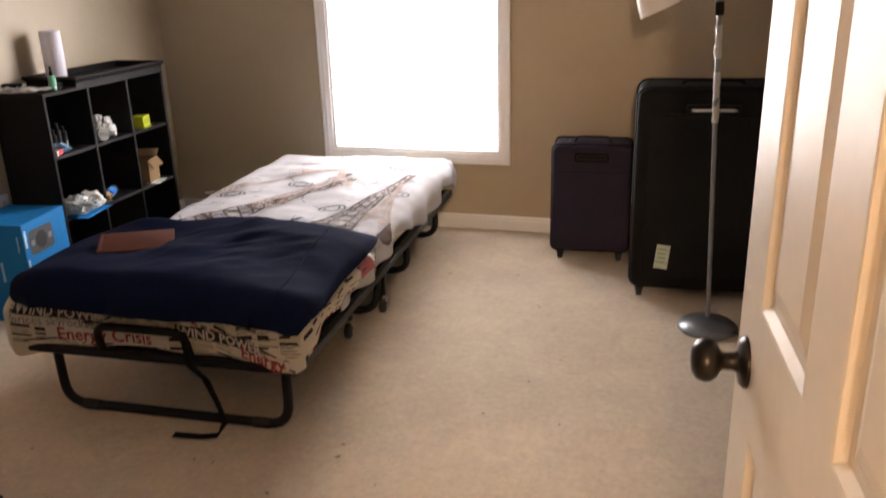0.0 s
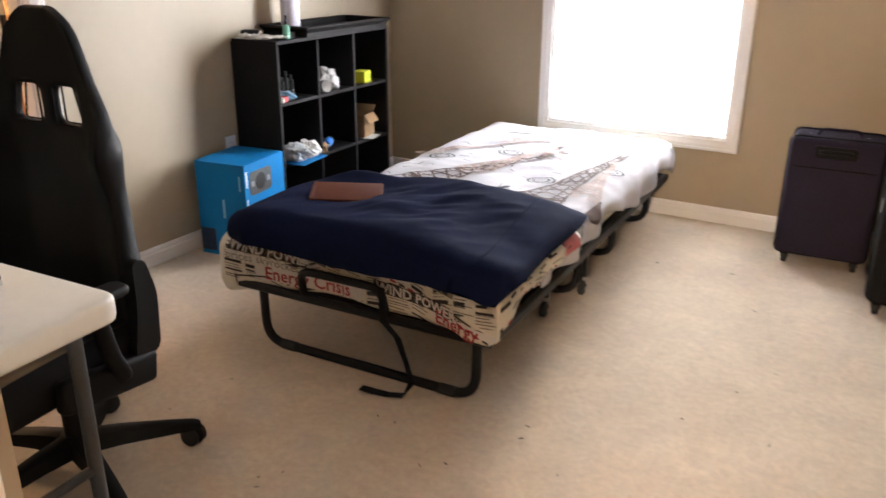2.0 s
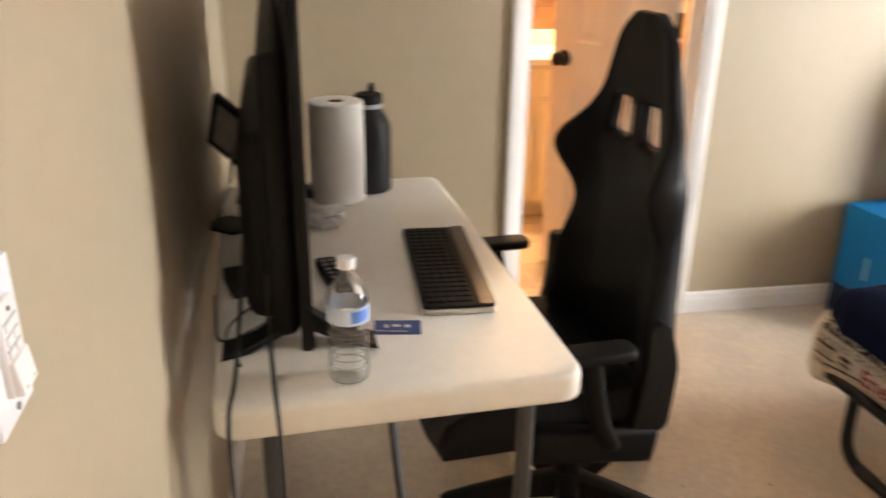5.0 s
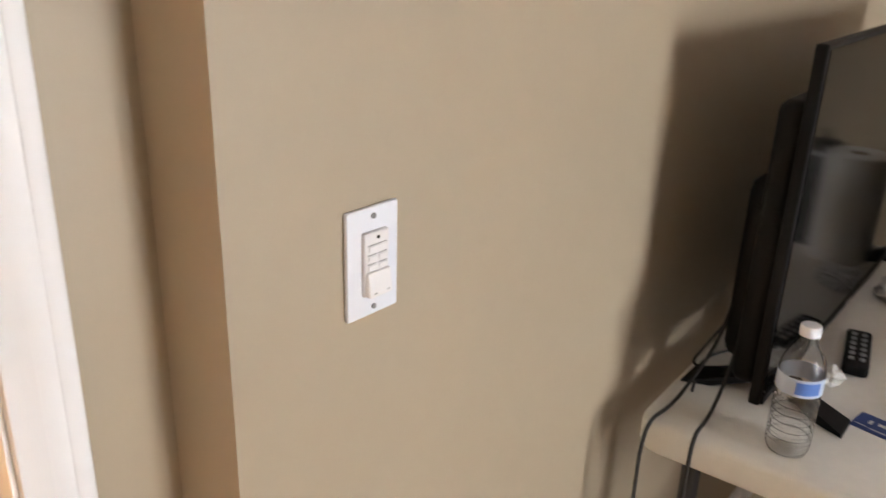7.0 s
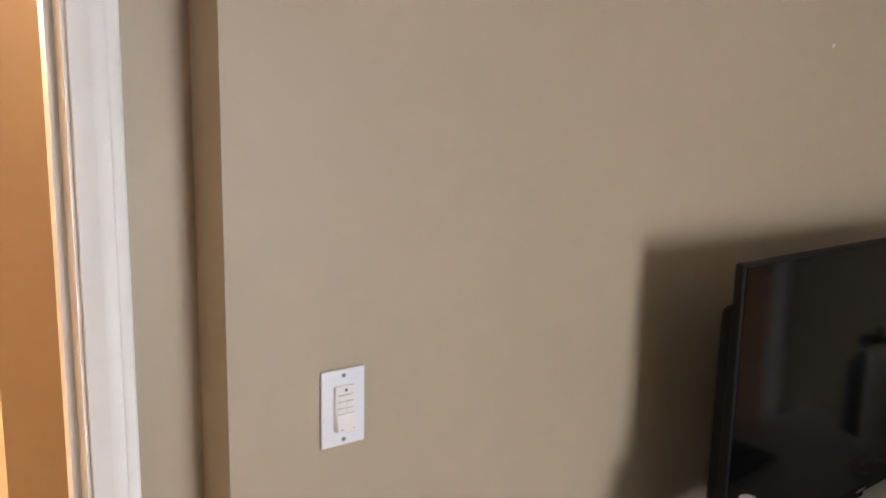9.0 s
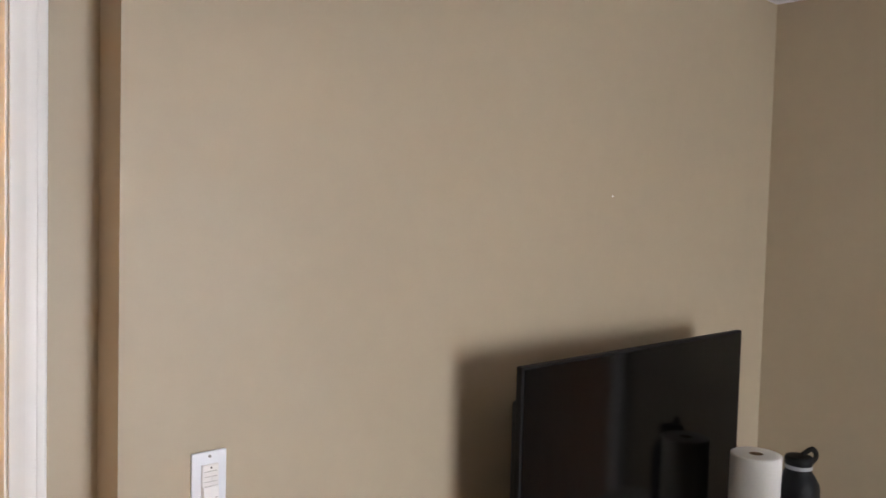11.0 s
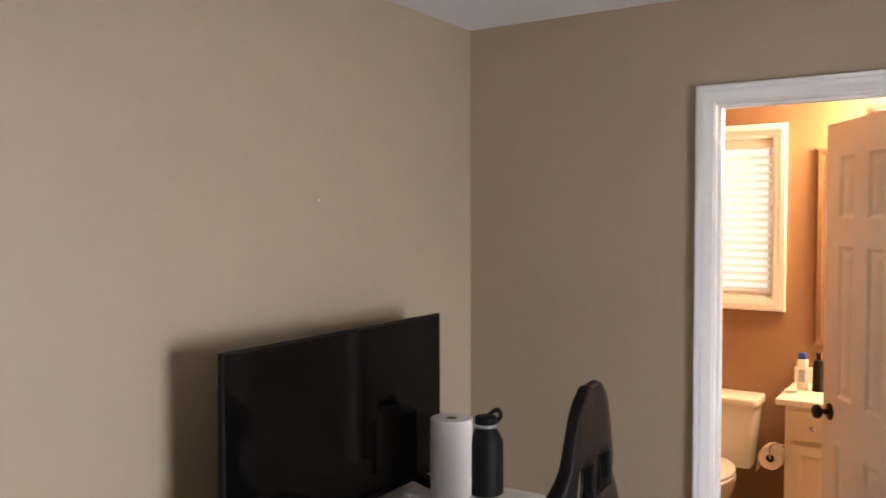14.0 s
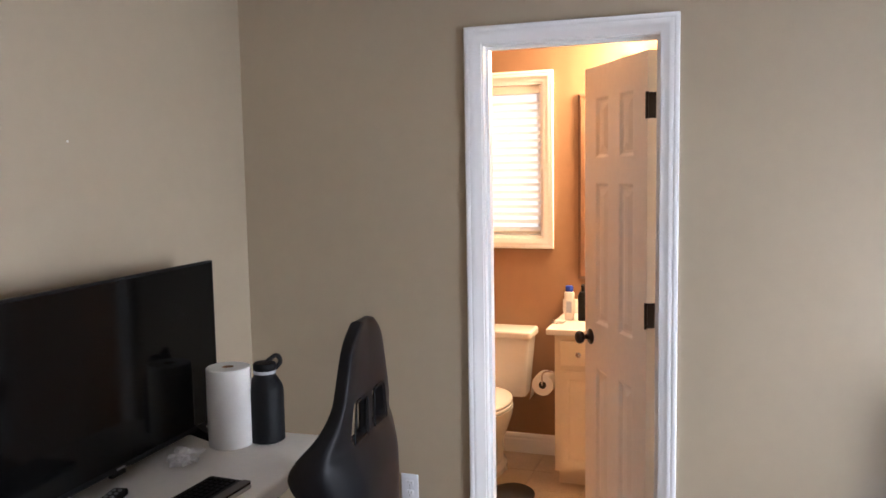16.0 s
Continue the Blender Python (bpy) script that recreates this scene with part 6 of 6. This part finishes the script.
part("lid", prism([(x, y, 0) for x, y, _ in oval(0, 0.186, 0.19, 0.704)], 0.412, 0.432, 0.008, 2), CERAMIC, toilet, smooth=50)
part("bolt_cap", lathe([(0.016, 0.0), (0.016, 0.012), (0.008, 0.022), (0, 0.023)], 14, m=Matrix.Translation((-0.11, 0.30, 0.005))), CERAMIC, toilet, smooth=50)
part("flush_lever", box(0.13, 0.20, 0.20, 0.215, 0.635, 0.652, 0.004, 2), CHROME, toilet)

van = thing("vanity_cabinet", "cream painted bathroom vanity cabinet with a drawer and door", "cabinet")
VX, VY0, VY1 = -4.06, 1.03, 2.04
part("carcass", box(XB + 0.002, VX, VY0, VY1, 0.085, 0.79), CABINET, van)
part("toe_kick", box(XB + 0.002, VX - 0.06, VY0 + 0.01, VY1, 0.0, 0.085), CABINET, van)
for y0 in (VY0 + 0.03, VY0 + 0.36, VY0 + 0.69):
    dr = part("drawer_front", box(VX, VX + 0.018, y0, y0 + 0.29, 0.635, 0.765, 0.005, 2), CABINET, van)
    part("knob", lathe([(0.006, 0), (0.006, 0.012), (0.013, 0.017), (0.014, 0.022), (0, 0.027)], 18, m=Matrix.Translation((VX + 0.018, y0 + 0.095, 0.70)) @ Matrix.Rotation(radians(90), 4, 'Y')), CHROME, dr, "brushed round knob", smooth=40)
    dm = pose(VX + 0.016, y0, 0, 0, 0, 90)
    dbm = surround([(0.05, 0, 0.16), (0.24, 0, 0.16), (0.24, 0, 0.56), (0.05, 0, 0.56)], (0, -1, 0), [(0, 0), (0, 0.004), (0.01, 0.009), (0.05, 0.009), (0.05, 0)], True)
    dd = part("cabinet_door", moved(dbm, dm), CABINET, van)
    part("door_panel", moved(box(0.045, 0.245, -0.004, 0.012, 0.155, 0.565), dm), CABINET, dd)
ct = thing("countertop", "white cultured marble bathroom countertop with backsplash", "countertop")
part("slab", box(XB + 0.002, VX + 0.03, VY0 - 0.04, VY1 + 0.005, 0.79, 0.822, 0.006, 2), CERAMIC, ct)
part("backsplash", box(XB + 0.002, XB + 0.022, VY0 - 0.04, VY1, 0.822, 0.90, 0.004), CERAMIC, ct)
tp = thing("toilet_paper_holder", "toilet paper roll on a chrome holder at the cabinet's side", "toilet paper", pose(-4.13, 0.962, 0.52))
rm = Matrix.Rotation(radians(90), 4, 'Y')
part("paper", lathe([(0.020, -0.05), (0.055, -0.05), (0.056, 0.0), (0.055, 0.05), (0.020, 0.05), (0.020, -0.05)], 36, m=rm), SOFTPAPER, tp, smooth=40)
part("loose_end", grid_sheet(6, 8, lambda u, v: Vector((-0.049 + 0.098 * u, -0.056 - 0.012 * v, -0.01 - 0.07 * v))), SOFTPAPER, tp)
# black disc stands for the dark inside of the hollow core
part("core_hollow_shade", lathe([(0.0195, 0.051), (0.012, 0.052), (0, 0.052)], 20, m=rm), INK, tp)
part("holder_arm", tube(rounded([(0.06, 0.072, 0.075), (0.06, 0.02, 0.075), (0.06, 0.0, 0.06), (0.06, 0, 0.0), (0.0, 0, 0)], 0.015, 4), 0.005, 8), CHROME, tp, smooth=50)
lo = thing("lotion_bottle", "white lotion bottle with a blue cap", "bottle", pose(-4.30, 1.062, 0.823))
part("body", prism(rect(-0.016, 0.016, -0.026, 0.026, 0.014), 0, 0.15, 0.006, 2), PAPER, lo, smooth=50)
part("cap", prism(rect(-0.013, 0.013, -0.020, 0.020, 0.012), 0.15, 0.182, 0.004, 2), material("blue_cap_plastic", (0.02, 0.06, 0.45), 0.35), lo, "blue cap", smooth=50)
part("label_patch", box(0.016, 0.0166, -0.014, 0.014, 0.04, 0.10), material("grey_blue_label", (0.4, 0.45, 0.55), 0.5), lo)
sd = thing("soap_dispenser", "tall black soap dispenser on the vanity", "dispenser", pose(-4.30, 1.135, 0.823))
part("body", lathe([(0, 0), (0.028, 0), (0.028, 0.13), (0.02, 0.15), (0.010, 0.155), (0.010, 0.19), (0, 0.19)], 24), PLASTIC, sd, smooth=40)
part("spout", tube([(0, 0, 0.188), (0.045, 0, 0.186)], 0.006, 8), PLASTIC, sd)
ds = thing("soap_dish", "small glass dish at the vanity's corner", "dish", pose(-4.20, 1.02, 0.823))
part("dish", lathe([(0, 0.002), (0.03, 0.002), (0.04, 0.012), (0.042, 0.012), (0.032, 0), (0, 0)], 28), GLASS, ds, smooth=40)
mi = thing("wall_mirror", "framed bathroom mirror above the vanity", "mirror")
part("mirror_glass", box(XB + 0.004, XB + 0.012, 1.11, 1.90, 1.05, 1.98), material("mirror_silver", (0.9, 0.9, 0.9), 0.02, metal=1.0), mi)
part("mirror_frame", surround([(XB + 0.002, 1.11, 1.05), (XB + 0.002, 1.90, 1.05), (XB + 0.002, 1.90, 1.98), (XB + 0.002, 1.11, 1.98)], (1, 0, 0), [(0, 0), (0, 0.016), (0.02, 0.02), (0.035, 0.012), (0.035, 0)], True), material("walnut_frame", (0.16, 0.08, 0.04), 0.4, var=0.3, scale=12), mi)
vl = thing("vanity_light", "chrome vanity light bar with two warm globe bulbs", "wall lamp")
part("bar", box(XB + 0.002, XB + 0.04, 1.33, 1.93, 2.11, 2.19, 0.006, 2), CHROME, vl)
for y in (1.48, 1.76):
    g = part("globe_bulb", lathe([(0, -0.045), (0.025, -0.038), (0.042, -0.012), (0.042, 0.012), (0.025, 0.038), (0, 0.045)], 24, m=Matrix.Translation((XB + 0.085, y, 2.15))), glowing("warm_globe", (1.0, 0.72, 0.40), 6.0), vl, smooth=60)
mt = thing("bath_mat", "small round black mat on the bathroom floor", "mat", pose(-3.885, 0.85, 0.001, 0, 0, 20))
part("pile", prism([(0.13 * math.cos(a) * (1 + 0.03 * math.sin(3 * a)), 0.11 * math.sin(a), 0) for a in (2 * math.pi * i / 40 for i in range(40))], 0, 0.018, 0.008, 2), material("black_pile", (0.012, 0.012, 0.015), 0.95, var=0.3, scale=60, bump=0.6, bscale=300), mt, smooth=50)

# bits of lint on the carpet
rnd = random.Random(11)
bm = bmesh.new()
for i in range(34):
    x, y = rnd.uniform(-1.0, 0.4), rnd.uniform(0.9, 3.3)
    if i > 22:
        x, y = rnd.uniform(-2.2, -0.9), rnd.uniform(0.7, 1.6)
    a, L, w = rnd.uniform(0, 6.28), rnd.uniform(0.004, 0.013), rnd.uniform(0.002, 0.004)
    ca, sa = math.cos(a), math.sin(a)
    vs = [bm.verts.new((x + ca * p - sa * q, y + sa * p + ca * q, z)) for p, q, z in ((-L, -w, 0.001), (L, -w * 0.4, 0.001), (L * 0.8, w, 0.001), (0, 0, 0.004))]
    bm.faces.new((vs[0], vs[1], vs[3]))
    bm.faces.new((vs[1], vs[2], vs[3]))
    bm.faces.new((vs[2], vs[0], vs[3]))
lint = part("carpet_lint", bm, material("dark_lint", (0.10, 0.075, 0.05), 0.9))
tagged(lint, "tiny dark bits of lint scattered on the carpet", "lint", kind="stuff")

# ceiling lamps at the hall's two bulbs, both added out of view
hl = thing("ceiling_lamp", "unseen warm glass dome lamp added to the hall ceiling", "ceiling lamp", pose(0.40, -3.30, 2.44), "hall lamps")
part("pan", lathe([(0, 0), (0.15, 0), (0.15, -0.02), (0.13, -0.025), (0, -0.025)], 32), CHROME, hl, smooth=40)
part("dome", lathe([(0.13, -0.025), (0.125, -0.05), (0.09, -0.085), (0.04, -0.10), (0, -0.103)], 32), glowing("warm_dome", (1.0, 0.78, 0.52), 4.0), hl, smooth=60)
copy_thing(hl, pose(-0.95, -0.80, 2.44))

# bathroom floor tiles, each a piece of its own
TILE = material("beige_stone_tile", (0.50, 0.40, 0.28), 0.3, var=0.22, scale=6, bump=0.05)
tm = None
for i in range(6):
    for j in range(7):
        x, y = XB + 0.02 + 0.255 * i, 0.005 + 0.292 * j
        if tm is None:
            tob = part("tile", prism(rect(0.0, 0.251, 0, 0.288, 0.004, 2), -0.006, 0.0, 0.0012, 1), TILE, tile_base)
            tm = tob.data
        else:
            tob = new("tile", tm)
            tob.parent = tile_base
        tob.location = (x, y, 0)
